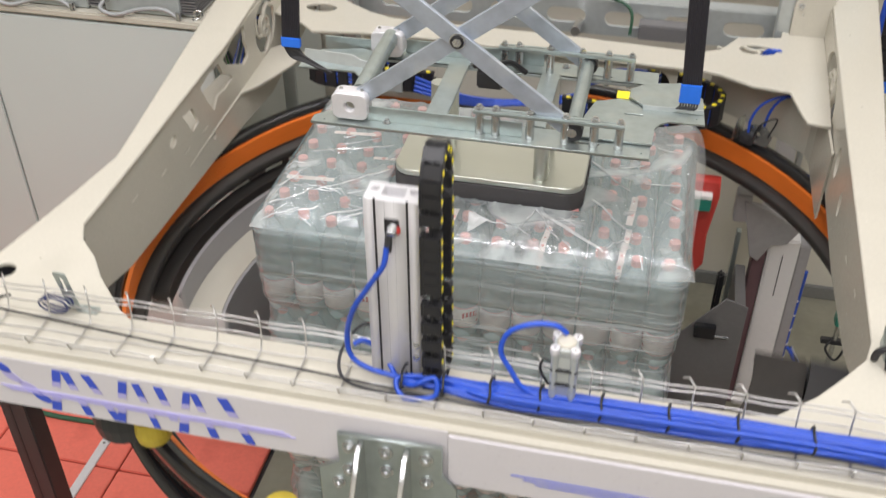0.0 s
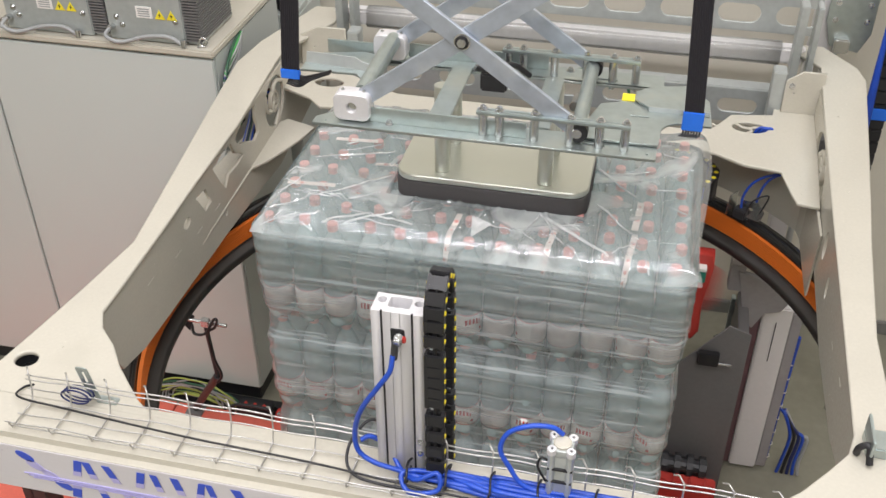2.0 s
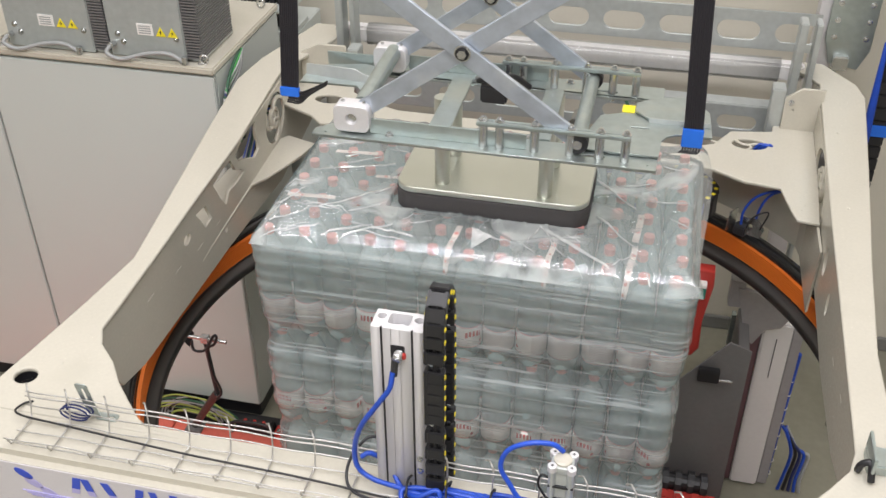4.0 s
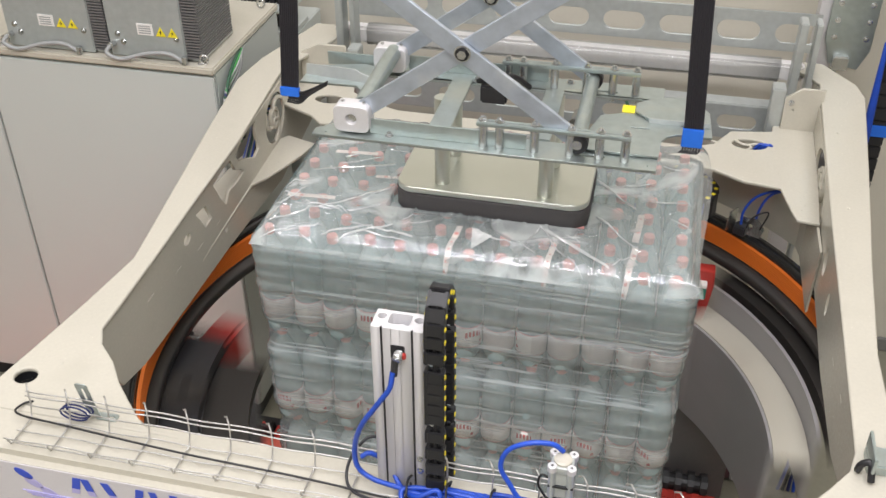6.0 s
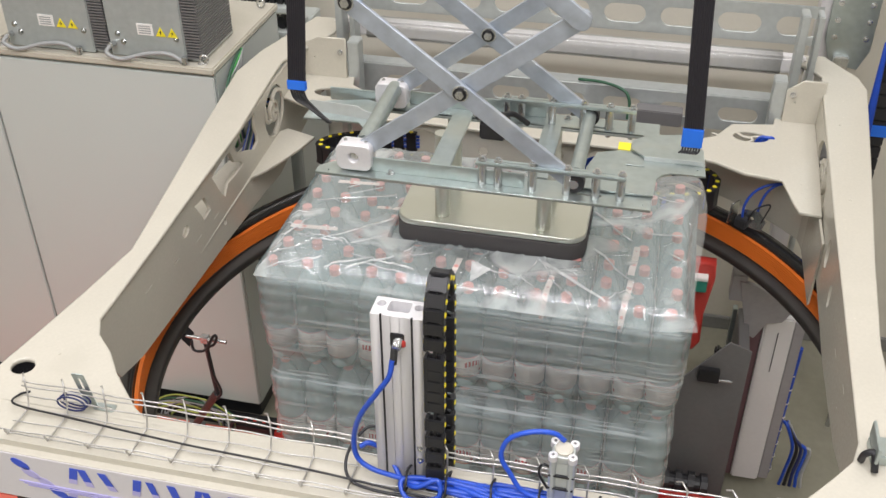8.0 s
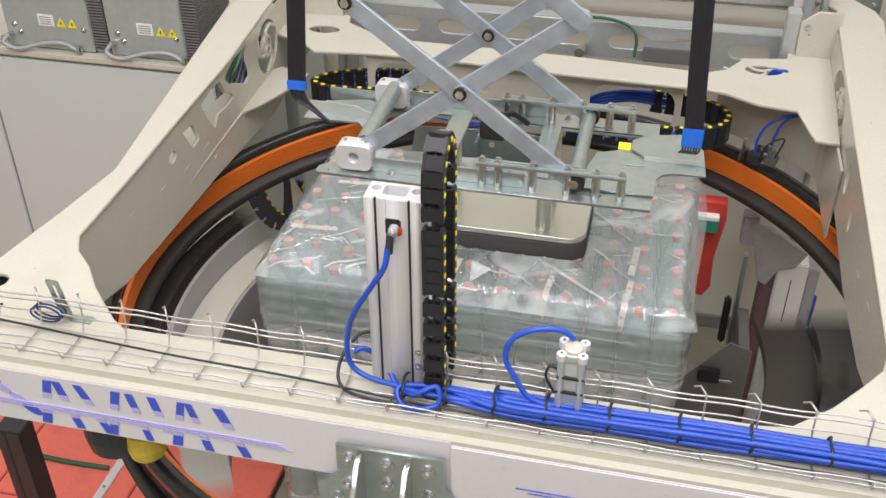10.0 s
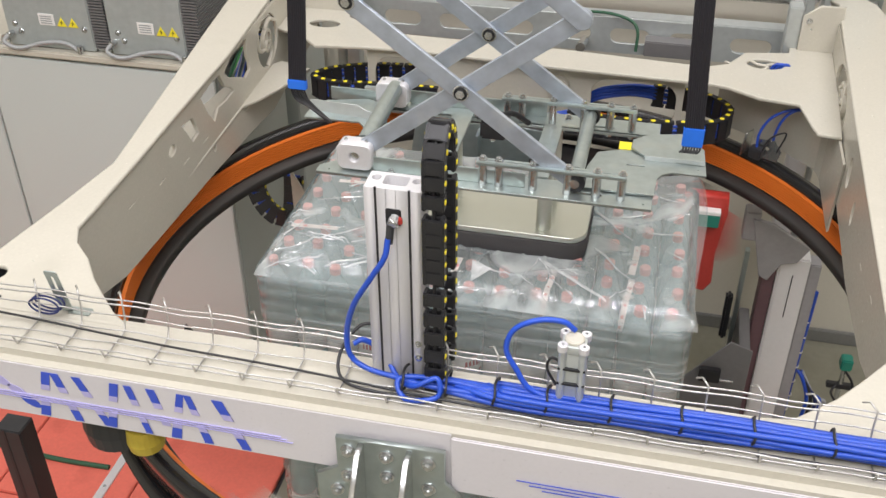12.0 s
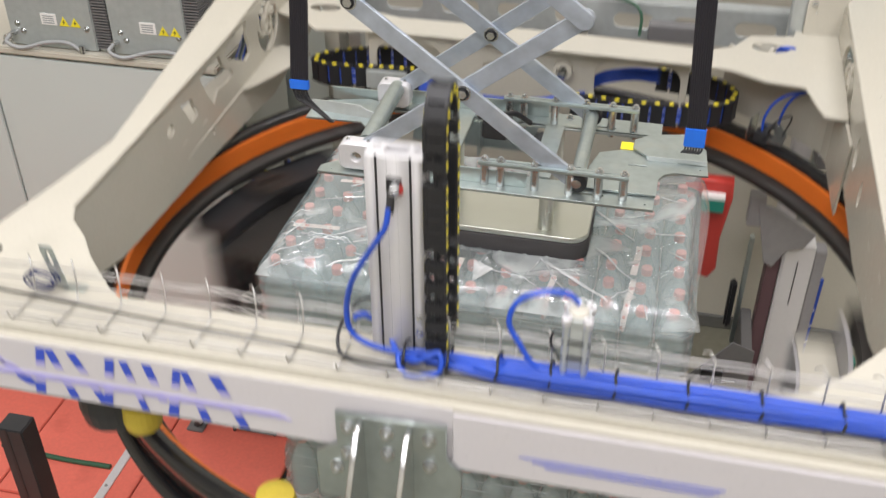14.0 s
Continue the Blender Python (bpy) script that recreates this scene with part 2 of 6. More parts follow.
def lathe(profile, seg=24, bm=None, close=False, at=None):
    """Turns (radius, height) pairs round z."""
    bm = bm or bmesh.new()
    rings = []
    for r, z in profile:
        rings.append([bm.verts.new((r * math.cos(2 * math.pi * i / seg), r * math.sin(2 * math.pi * i / seg), z)) for i in range(seg)])
    pairs = list(zip(rings, rings[1:])) + ([(rings[-1], rings[0])] if close else [])
    for p, q in pairs:
        for i in range(seg):
            bm.faces.new((p[i], p[(i + 1) % seg], q[(i + 1) % seg], q[i]))
    if not close:
        bm.faces.new(rings[-1])
        bm.faces.new(rings[0][::-1])
    if at is not None:
        bm.transform(at)
    return bm


def glide(points, n=8):
    """A smooth line through points."""
    p = [Vector(q) for q in points]
    p = [2 * p[0] - p[1]] + p + [2 * p[-1] - p[-2]]
    out = []
    for i in range(1, len(p) - 2):
        a, b, c, d = p[i - 1:i + 3]
        for k in range(n):
            t = k / n
            out.append(0.5 * ((2 * b) + (c - a) * t + (2 * a - 5 * b + 4 * c - d) * t * t + (3 * b - a - 3 * c + d) * t ** 3))
    return out + [p[-2]]


def from_curve(cu):
    ob = bpy.data.objects.new("curve", cu)
    me = bpy.data.meshes.new_from_object(ob)
    bpy.data.objects.remove(ob)
    return me


def pipe(points, r, smooth=True, res=2, n=8):
    """A round hose or wire along points."""
    cu = bpy.data.curves.new("hose", "CURVE")
    cu.dimensions, cu.bevel_depth, cu.bevel_resolution, cu.use_fill_caps = "3D", r, res, True
    pts = glide(points, n) if smooth else [Vector(q) for q in points]
    s = cu.splines.new("POLY")
    s.points.add(len(pts) - 1)
    for q, v in zip(s.points, pts):
        q.co = (*v, 1)
    me = from_curve(cu)
    me.shade_smooth()
    return me


def plate(outline, holes=(), thick=0.01, bevel=0.0015):
    """A flat plate in its own xy plane, centred on it in z, with holes cut right through."""
    cu = bpy.data.curves.new("plate", "CURVE")
    cu.dimensions, cu.fill_mode, cu.extrude, cu.bevel_depth, cu.bevel_resolution = "2D", "BOTH", thick / 2 - bevel, bevel, 1
    for loop in (outline, *holes):
        s = cu.splines.new("POLY")
        s.points.add(len(loop) - 1)
        s.use_cyclic_u = True
        for q, v in zip(s.points, loop):
            q.co = (v[0], v[1], 0, 1)
    return from_curve(cu)


def oval(cx, cy, rx, ry, n=20, turn=0.0):
    c, s = math.cos(turn), math.sin(turn)
    return [(cx + rx * math.cos(a) * c - ry * math.sin(a) * s, cy + rx * math.cos(a) * s + ry * math.sin(a) * c) for a in (2 * math.pi * i / n for i in range(n))]


def slot(cx, cy, w, h, n=6, r=None):
    """A rounded oblong."""
    r = min(w, h) / 2 if r is None else r
    out = []
    for sx, sy, a0 in ((1, 1, 0), (-1, 1, 90), (-1, -1, 180), (1, -1, 270)):
        for k in range(n + 1):
            a = radians(a0 + 90 * k / n)
            out.append((cx + sx * (w / 2 - r) + r * math.cos(a), cy + sy * (h / 2 - r) + r * math.sin(a)))
    return out


def axes(o, x, y):
    """The pose whose own x and y axes lie along x and y."""
    x, y = Vector(x).normalized(), Vector(y).normalized()
    z = x.cross(y)
    return Matrix(((x[0], y[0], z[0], o[0]), (x[1], y[1], z[1], o[1]), (x[2], y[2], z[2], o[2]), (0, 0, 0, 1)))


def bolt_mesh(r=0.008, h=0.007):
    bm = rod((0, 0, 0), (0, 0, h * 0.3), r * 1.45, 16)
    rod((0, 0, h * 0.3), (0, 0, h * 1.3), r, 6, bm=bm)
    rod((0, 0, h * 1.3), (0, 0, h * 1.7), r * 0.55, 10, bm=bm)
    return to_mesh("bolt", bm, CHROME)


BOLT = bolt_mesh()
SMALLBOLT = bolt_mesh(0.005, 0.005)


def bolts(parent, spots, facing="z", mesh=None):
    turn = {"z": pose(0, 0, 0), "-y": pose(0, 0, 0, 90, 0, 0), "x": pose(0, 0, 0, 0, 90, 0), "-x": pose(0, 0, 0, 0, -90, 0)}[facing]
    for s in spots:
        part("bolt", mesh or BOLT, None, parent, at=Matrix.Translation(s) @ turn)


# ---- the hall ----
def hall():
    floor = tagged(part("floor", box(-7, 7, -7, 2.12, -0.2, 0, 0), CONCRETE), "beige grey sealed concrete hall floor", "floor", kind="structure")
    red = tagged(part("platform", box(-2.8, -0.98, -1.12, 0.70, -0.06, 0.004, 0.002), DARK), "dark bed under red floor plates", "platform", kind="structure")
    # red plates with open joints
    tile = to_mesh("floor_plate", box(-0.296, 0.296, -0.296, 0.296, 0, 0.03, 0.004), REDFLOOR)
    for i in range(3):
        for j in range(3):
            part("floor_plate", tile, None, red, at=pose(-2.49 + 0.6 * i, 0.38 - 0.6 * j, 0.006))
    for n, x0, x1, y0, y1 in (("wall_back", -7, 7, 2.0, 2.12), ("wall_front", -7, 7, -7.1, -7), ("wall_west", -7.1, -7, -7, 2.12), ("wall_east", 7, 7.1, -7, 2.12)):
        tagged(part(n, box(x0, x1, y0, y1, 0.0, 7, 0), WALL), "plain cream painted hall wall", "wall", kind="structure")
    tagged(part("ceiling", box(-7.1, 7.1, -7.1, 2.12, 7, 7.1, 0), WALL), "plain pale hall ceiling", "ceiling", kind="structure")
    tagged(part("baseboard", box(-7, 7, 1.975, 1.998, 0, 0.075, 0.004), SKIRT), "dark grey skirting along the cream wall", "skirting", kind="structure")
    # joints on the red platform
    strip = thing("floor_strip", "worn bare aluminium edge strip on red floor plates", "edge strip")
    part("strip", box(-1.735, -1.695, -0.75, 0.52, 0.036, 0.046, 0.002), ALU, strip)
    bolts(strip, [(-1.715, y, 0.046) for y in (-0.4, -0.1, 0.2, 0.45)], mesh=SMALLBOLT)
    tagged(part("green_pipe", pipe([(-2.3, 0.32, 0.045), (-2.0, 0.30, 0.045), (-1.75, 0.305, 0.045)], 0.012), GREEN), "thin green hose lying on red floor plates", "hose")


def cabinet():
    c = thing("electrical_cabinet", "large light grey steel electrical cabinet on black plinth", "cabinet")
    x0, x1, y0, y1, z1 = -3.6, -1.205, 0.775, 1.45, 1.80
    part("body", box(x0, x1, y0 + 0.02, y1, 0.10, z1, 0.006), GREY, c)
    part("plinth", box(x0 + 0.02, x1 - 0.02, y0 + 0.04, y1 - 0.02, 0, 0.10, 0.004), BLACK, c, "black plinth")
    part("top_rim", box(x0, x1 + 0.008, y0 - 0.008, y1, z1 + 0.001, z1 + 0.03, 0.006), CREAM, c, "cream top rim")
    for a, b in ((x0, -2.183), (-2.177, x1)):
        part("door", box(a + 0.003, b - 0.001, y0, y0 + 0.018, 0.11, z1 - 0.012, 0.004), GREY, c)
    bolts(c, [(-1.26, 0.80, z1 + 0.03), (-2.1, 0.80, z1 + 0.03)], mesh=BOLT)
    # lifting eyes
    for p in ((-1.245, 0.80), (-1.245, 1.38), (-2.08, 0.80)):
        ring_pts = [(p[0] + 0.016 * math.cos(a), p[1], z1 + 0.05 + 0.018 * math.sin(a)) for a in np.linspace(0, 6.3, 17)]
        part("lifting_eye", pipe(ring_pts, 0.005, False), CHROME, c)
    return c


def side_cables():
    b = thing("cable_loom", "loose loom of green and grey cables hanging beside cabinet", "cables")
    for k in range(9):
        part("cable", pipe([(-1.195, 1.02 + 0.01 * (k % 3), 1.80), (-1.19 + 0.006 * (k % 3), 0.95, 1.79 - 0.006 * k), (-1.182, 0.86 - 0.008 * k, 1.755 - 0.008 * k), (-1.18, 0.81 + 0.006 * k, 1.69), (-1.185, 0.82 + 0.012 * k, 1.60), (-1.19, 0.86 + 0.012 * k, 1.45)], 0.006),
             (GREEN, LEAFGREEN, WIREGREY, WHITE, LEAFGREEN, WIREGREY, NAVY, GREEN, WIREGREY)[k], b)


def resistor(x0, x1):
    """A braking resistor in a galvanised case with a louvred end."""
    z0, y0, y1, z1 = 1.833, 0.80, 1.10, 2.16
    r = thing("brake_resistor", "galvanised braking resistor box with louvred end on cabinet", "resistor", "resistors on the cabinet")
    part("case", box(x0, x1 - 0.06, y0, y1, z0, z1, 0.004), RESCASE, r)
    part("end_frame", box(x1 - 0.058, x1, y0 + 0.012, y1, z0, z1, 0.003), GALV, r)
    fin = to_mesh("louvre", box(x1 - 0.056, x1 + 0.005, y0 - 0.001, y1 - 0.01, -0.0025, 0.0025, 0), MIDGREY)
    for k in range(27):
        part("louvre", fin, None, r, at=pose(0, 0, z0 + 0.018 + k * 0.0115))
    xm = x0 + (x1 - x0) * 0.42
    part("label", box(xm - 0.03, xm + 0.035, y0 - 0.003, y0 - 0.0005, z0 + 0.095, z0 + 0.14, 0), WHITE, r, "white printed sticker")
    bar = to_mesh("print_bar", box(xm - 0.022, xm + 0.026, y0 - 0.0045, y0 - 0.0032, -0.002, 0.002, 0), WIREGREY)
    for k in range(4):
        part("print_bar", bar, None, r, at=pose(0, 0, z0 + 0.104 + 0.009 * k))
    for k in range(2):
        cx = xm + 0.065 + 0.047 * k
        face = axes((cx, y0 - 0.002, z0 + 0.095), (1, 0, 0), (0, 0, 1))
        sign = part("warning_sign", plate([(-0.021, 0), (0.021, 0), (0, 0.036)], (), 0.002, 0.0003), YELLOW, r, "yellow triangular warning sticker", at=face)
        part("bolt_mark", plate([(0.003, 0.025), (-0.005, 0.015), (0.0, 0.015), (-0.003, 0.005), (0.006, 0.017), (0.001, 0.017)], (), 0.001, 0.0001), BLACK, sign, at=pose(0, 0, 0.0012))
    bolts(r, [(x0 + 0.04, y0, z0 + 0.09), (x0 + 0.06, y0, z0 + 0.06), (x1 - 0.09, y0, z0 + 0.09)], "-y")
    part("gland", rod((x0 + 0.02, y0, z0 + 0.05), (x0 + 0.02, y0 - 0.035, z0 + 0.055), 0.011, 12, bevel=0.002), CHROME, r)
    part("lead", pipe([(x0 + 0.02, y0 - 0.03, z0 + 0.055), (x0 + 0.01, y0 - 0.05, z0 + 0.03), (x0 + 0.06, y0 - 0.04, z0 + 0.006), (x0 + 0.16, y0 - 0.025, z0 + 0.03),
                       (x0 + 0.25, y0 - 0.02, z0 + 0.035), (x0 + 0.31, y0 - 0.02, z0 + 0.005)], 0.008), WIREGREY, r, "grey power lead")
    part("lead_gland", rod((x0 + 0.31, y0 - 0.02, z0 - 0.002), (x0 + 0.31, y0 - 0.02, z0 + 0.03), 0.012, 12, bevel=0.002), CHROME, r)


def rack():
    """The open switch rack behind the cabinet."""
    r = thing("switch_rack", "open grey rack with rows of small switchgear", "rack")
    part("frame", box(-1.62, -1.19, 1.56, 1.95, 0, 1.62, 0.005), GREY, r)
    for z in (1.625, 1.74, 1.86):
        part("rail", box(-1.62, -1.19, 1.56, 1.78, z, z + 0.022, 0.002), GREY, r)
    unit = to_mesh("switch", box(-0.014, 0.014, -0.02, 0.02, 0, 0.055, 0.003), BLACK)
    tag = to_mesh("tag", box(-0.012, 0.012, -0.002, 0.0, 0, 0.010, 0), YELLOW)
    for z in (1.648, 1.763):
        for k in range(12):
            part("switch", unit, None, r, at=pose(-1.6 + 0.035 * k, 1.62, z))
            if k % 3 == 0:
                part("tag", tag, None, r, at=pose(-1.6 + 0.035 * k, 1.559, z - 0.018))


# ---- the lifting frame of the wrapper (stands at its upper level) ----
TOP = 2.07


def wall_plate(pts, holes, x0, slope, side):
    """A vertical side wall: plate drawn in (y, z), set along a line x = x0 + slope * y."""
    me = plate(pts, holes, 0.012, 0.002)
    return me, axes((x0, 0, 0), (slope, 1, 0), (0, 0, 1))


def machine_frame():
    f = thing("wrapper_frame", "cream painted lifting frame of a ring pallet wrapper", "machine frame")
    # front beam, a hollow box section with rounded edges
    beam = part("front_beam", box(-1.08, 1.12, -1.098, -0.925, 1.895, TOP, 0.018), CREAM, f)
    part("beam_face", box(-1.08, 0.13, -1.100, -1.096, 1.905, TOP - 0.02, 0.001), BEAMLIT, beam)
    part("beam_cover", box(0.13, 1.12, -1.106, -1.098, 1.90, 2.045, 0.003), BEAMLIT, beam)
    # blue strokes of the emblem on the beam, upper halves dark, lower halves fading
    z0, z1 = 1.912, 2.038
    strokes = [(-0.735, -0.71, -0.775, -0.745), (-0.71, -0.685, -0.665, -0.64), (-0.645, -0.62, -0.575, -0.55), (-0.53, -0.505, -0.565, -0.54),
               (-0.49, -0.468, -0.45, -0.43), (-0.425, -0.40, -0.385, -0.36), (-0.335, -0.315, -0.375, -0.345), (-0.315, -0.295, -0.275, -0.25), (-0.235, -0.205, -0.165, -0.14)]
    strokes = [q if q[0] < -0.79 else tuple(-0.75 + (v + 0.75) * 0.755 for v in q) for q in strokes]
    for num, (a, b, c, d) in enumerate(strokes):
        for lo, hi, mat in ((0.0, 0.22, LOGOBLUE), (0.24, 0.40, LOGOPALE), (0.60, 0.72, LOGOPALE), (0.72, 1.0, LOGOBLUE)):
            if mat is LOGOBLUE and lo == 0.0 and a > -0.52 and a < -0.5:
                continue
            q = [(c + (a - c) * lo, lo), (d + (b - d) * lo, lo), (d + (b - d) * hi, hi), (c + (a - c) * hi, hi)]
            me = plate([(x, z0 + (z1 - z0) * h) for x, h in q], (), 0.0012, 0.0002)
            part("emblem_stroke", me, mat, beam, at=axes((0, -1.1012 - 0.0003 * (num % 5), 0), (1, 0, 0), (0, 0, 1)))
    for x0, zz, mat in ((-0.865, 2.022, LOGOBLUE), (-0.845, 1.996, LOGOPALE), (-0.81, 1.972, LOGOPALE), (-0.785, 1.945, LOGOBLUE)):
        part("emblem_stroke", plate(oval(0, 0, 0.024, 0.011, 18), (), 0.0012, 0.0002), mat, beam, at=axes((x0, -1.1012, zz), (0.85, 0, -0.5), (0.5, 0, 0.85)))
    for k in range(3):
        part("emblem_line", box(-0.88 + 0.01 * k, -0.22 + 0.012 * k, -1.1037, -1.1006, 1.9665 - 0.0060 * k, 1.9675 - 0.0060 * k, 0), LOGOPALE, beam)
        part("emblem_line", box(0.26 + 0.025 * k, 0.64 - 0.01 * k, -1.1084, -1.1066, 1.963 - 0.009 * k, 1.9642 - 0.009 * k, 0), LOGOBLUE, beam)
    # left arm: top flange running on from the front corner plate
    left = [(-0.57, -0.962), (-0.625, -0.952), (-0.665, -0.925), (-0.711, -0.88), (-0.765, -0.825), (-0.819, -0.755), (-0.878, -0.70), (-0.910, -0.64), (-0.912, -0.56), (-0.922, -0.30),
            (-0.936, -0.04), (-0.955, 0.40), (-1.003, 0.883), (-1.01, 0.98), (-0.90, 1.30), (-0.90, 1.44), (-1.02, 1.44), (-1.12, 1.05), (-1.14, 0.85), (-1.085, 0.45), (-1.04, 0.145),
            (-0.99, -0.20), (-0.972, -0.331), (-1.002, -0.551), (-1.038, -0.765), (-1.075, -0.962)]
    arm = part("left_arm", plate(left, [oval(-1.000, -0.850, 0.033, 0.031, 24), oval(-0.90, -0.905, 0.004, 0.004, 8), oval(-0.935, -0.79, 0.004, 0.004, 8)], 0.014, 0.004), CREAM, f,
               at=pose(0, 0, TOP - 0.004))
    # black tube and disc added below the hole for its inner shade
    part("hole_liner", lathe([(0.0, 0.0), (0.04, 0.0), (0.04, 0.03), (0.036, 0.03), (0.036, 0.004), (0.0, 0.004)][1:5], 22, close=True, at=pose(-1.000, -0.850, -0.039)), BLACK, arm)
    part("hole_bottom", rod((-1.000, -0.850, -0.045), (-1.000, -0.850, -0.039), 0.04, 22), BLACK, arm)
    hub = [oval(0.80, 1.950, 0.112, 0.098, 28)]
    cuts = [[(0.60, 2.045), (0.53, 2.047), (0.45, 2.045), (0.37, 2.02), (0.40, 1.985), (0.47, 1.955), (0.55, 1.915), (0.60, 1.925), (0.600, 1.955), (0.585, 1.985), (0.588, 2.015)],
            [(0.33, 2.03), (0.25, 2.036), (0.16, 2.028), (0.185, 1.985), (0.20, 1.955), (0.245, 1.900), (0.285, 1.932), (0.36, 1.922), (0.44, 1.922), (0.415, 1.945), (0.36, 1.975)],
            [(0.0, 2.015), (0.085, 2.0), (0.12, 1.93), (0.06, 1.925), (0.03, 1.975)], oval(-0.08, 1.975, 0.028, 0.018, 12), oval(0.215, 1.822, 0.013, 0.015, 14)]
    cuts += [slot(y, z, 0.045, 0.005, 3) for y, z in ((0.53, 1.808), (0.345, 1.843), (0.155, 1.885), (0.0, 1.896), (-0.173, 1.926), (-0.365, 1.964))]
    pts = [(-0.64, TOP - 0.014), (1.44, TOP - 0.014), (1.44, 1.74), (1.02, 1.70), (0.80, 1.675), (0.606, 1.700), (0.21, 1.744), (-0.20, 1.776), (-0.47, 1.80), (-0.60, 1.835), (-0.635, 1.90), (-0.648, 1.98)]
    me, m = wall_plate(pts, hub + cuts, -0.948, -0.050, -1)
    wall = part("left_wall", me, CREAM, f, at=m)
    for a in range(3):
        part("hub_spoke", pipe([(0.80 + 0.112 * math.cos(a * 2.1 + 0.4), 1.950 + 0.098 * math.sin(a * 2.1 + 0.4), 0), (0.80 + 0.085 * math.cos(a * 2.1 + 1.0), 1.950 + 0.075 * math.sin(a * 2.1 + 1.0), 0), (0.80 + 0.05 * math.cos(a * 2.1 + 1.5), 1.950 + 0.05 * math.sin(a * 2.1 + 1.5), 0),
                                (0.80, 1.950, 0)], 0.009), CREAM, wall)
    part("hub_ring", lathe([(0.045, -0.008), (0.062, -0.008), (0.062, 0.008), (0.045, 0.008)], 24, close=True, at=pose(0.80, 1.950, 0) @ Matrix.Diagonal((0.7, 0.7, 1, 1))), CREAM, wall)
    # cream ledge inside the arm, seen through the cuts, and the cables that run along it
    part("arm_ledge", plate([(-1.075, -0.25), (-0.935, -0.25), (-0.955, 0.25), (-0.965, 0.48), (-0.93, 0.54), (-0.895, 0.63), (-0.865, 0.72), (-0.84, 0.82), (-0.96, 0.86), (-1.075, 0.70), (-1.10, 0.40)], [oval(-0.93, 0.66, 0.004, 0.004, 6), oval(-0.90, 0.74, 0.004, 0.004, 6)], 0.012, 0.003), CREAM, f, at=pose(0, 0, 1.838))
    for k in range(7):
        part("arm_cable", pipe([(-1.04 + 0.008 * k, 0.50, 1.80), (-1.05 + 0.010 * k, 0.60, 1.84 + 0.012 * k), (-1.07 + 0.008 * k, 0.72, 1.87 + 0.010 * k), (-1.09, 0.86, 1.90 + 0.006 * k), (-1.08, 0.98, 1.84 + 0.01 * k)], 0.006),
             (BLUE, WIREGREY, NAVY, GREEN, WIREGREY, BLUE, BLACK)[k], f)
    # right arm
    right = [(0.60, -0.962), (0.76, -0.94), (0.847, -0.864), (0.907, -0.792), (0.955, -0.729), (0.972, -0.668), (0.985, -0.2), (0.997, 0.255), (1.015, 0.80), (1.034, 1.296), (0.94, 1.42), (0.94, 1.48),
             (1.05, 1.48), (1.16, 1.31), (1.181, 1.208), (1.13, 0.6), (1.085, 0.1), (1.055, -0.3), (1.06, -0.62), (1.10, -0.962)]
    part("right_arm", plate(right, [oval(1.06, 0.9, 0.006, 0.006, 8), oval(1.05, 0.4, 0.006, 0.006, 8)], 0.014, 0.004), CREAM, f, at=pose(0, 0, TOP - 0.004))
    pts = [(-0.70, TOP - 0.014), (1.46, TOP - 0.014), (1.46, 1.74), (1.0, 1.72), (0.72, 1.74), (0.34, 1.80), (-0.07, 1.80), (-0.45, 1.845), (-0.62, 1.90), (-0.70, 2.0)]
    me, m = wall_plate(pts, [oval(0.74, 1.955, 0.19, 0.097, 28), oval(0.27, 1.95, 0.03, 0.05, 14), oval(0.08, 1.93, 0.02, 0.04, 14)] + [slot(y, z, 0.040, 0.005, 3) for y, z in ((0.50, 1.82), (0.388, 1.86), (-0.193, 1.942), (-0.384, 1.981))], 0.996, 0.026, 1)
    wall = part("right_wall", me, CREAM, f, at=m)
    part("hub_ring", lathe([(0.045, -0.008), (0.062, -0.008), (0.062, 0.008), (0.045, 0.008)], 24, close=True, at=pose(0.72, 1.965, 0)), CREAM, wall)
    for a in range(3):
        part("hub_spoke", pipe([(0.72 + 0.10 * math.cos(a * 2.1), 1.965 + 0.085 * math.sin(a * 2.1), 0), (0.72 + 0.03 * math.cos(a * 2.1 + 0.8), 1.965 + 0.03 * math.sin(a * 2.1 + 0.8), 0), (0.72, 1.965, 0)], 0.008), CREAM, wall)
    bolts(wall, [(0.95 + 0.03 * k, 1.90 - 0.04 * (k % 2), -0.006) for k in range(5)], mesh=SMALLBOLT)
    # rear deck with openings, its front apron and slotted rails
    deck = [(-0.99, 0.92), (-0.86, 0.86), (-0.80, 0.80), (-0.62, 0.825), (-0.38, 0.833), (0.11, 0.804), (0.60, 0.79), (0.66, 0.775), (0.762, 0.715), (0.886, 0.694), (0.915, 0.55), (0.93, 0.50), (0.995, 0.49), (1.01, 0.80), (1.02, 1.27),
            (0.89, 1.27), (0.87, 1.10), (0.72, 1.07), (0.66, 0.96), (0.585, 0.92), (0.09, 0.955), (-0.54, 0.962), (-0.64, 1.0), (-0.757, 1.08), (-0.80, 1.27), (-1.02, 1.27)]
    deck_part = part("rear_deck", plate(deck, [oval(0.785, 0.985, 0.066, 0.042, 26), oval(-0.83, 1.0, 0.062, 0.040, 22)] + [oval(0.945 + 0.012 * (k % 2), 0.56 + 0.03 * k, 0.004, 0.004, 6) for k in range(5)], 0.012, 0.003), CREAM, f, at=pose(0, 0, 1.944))
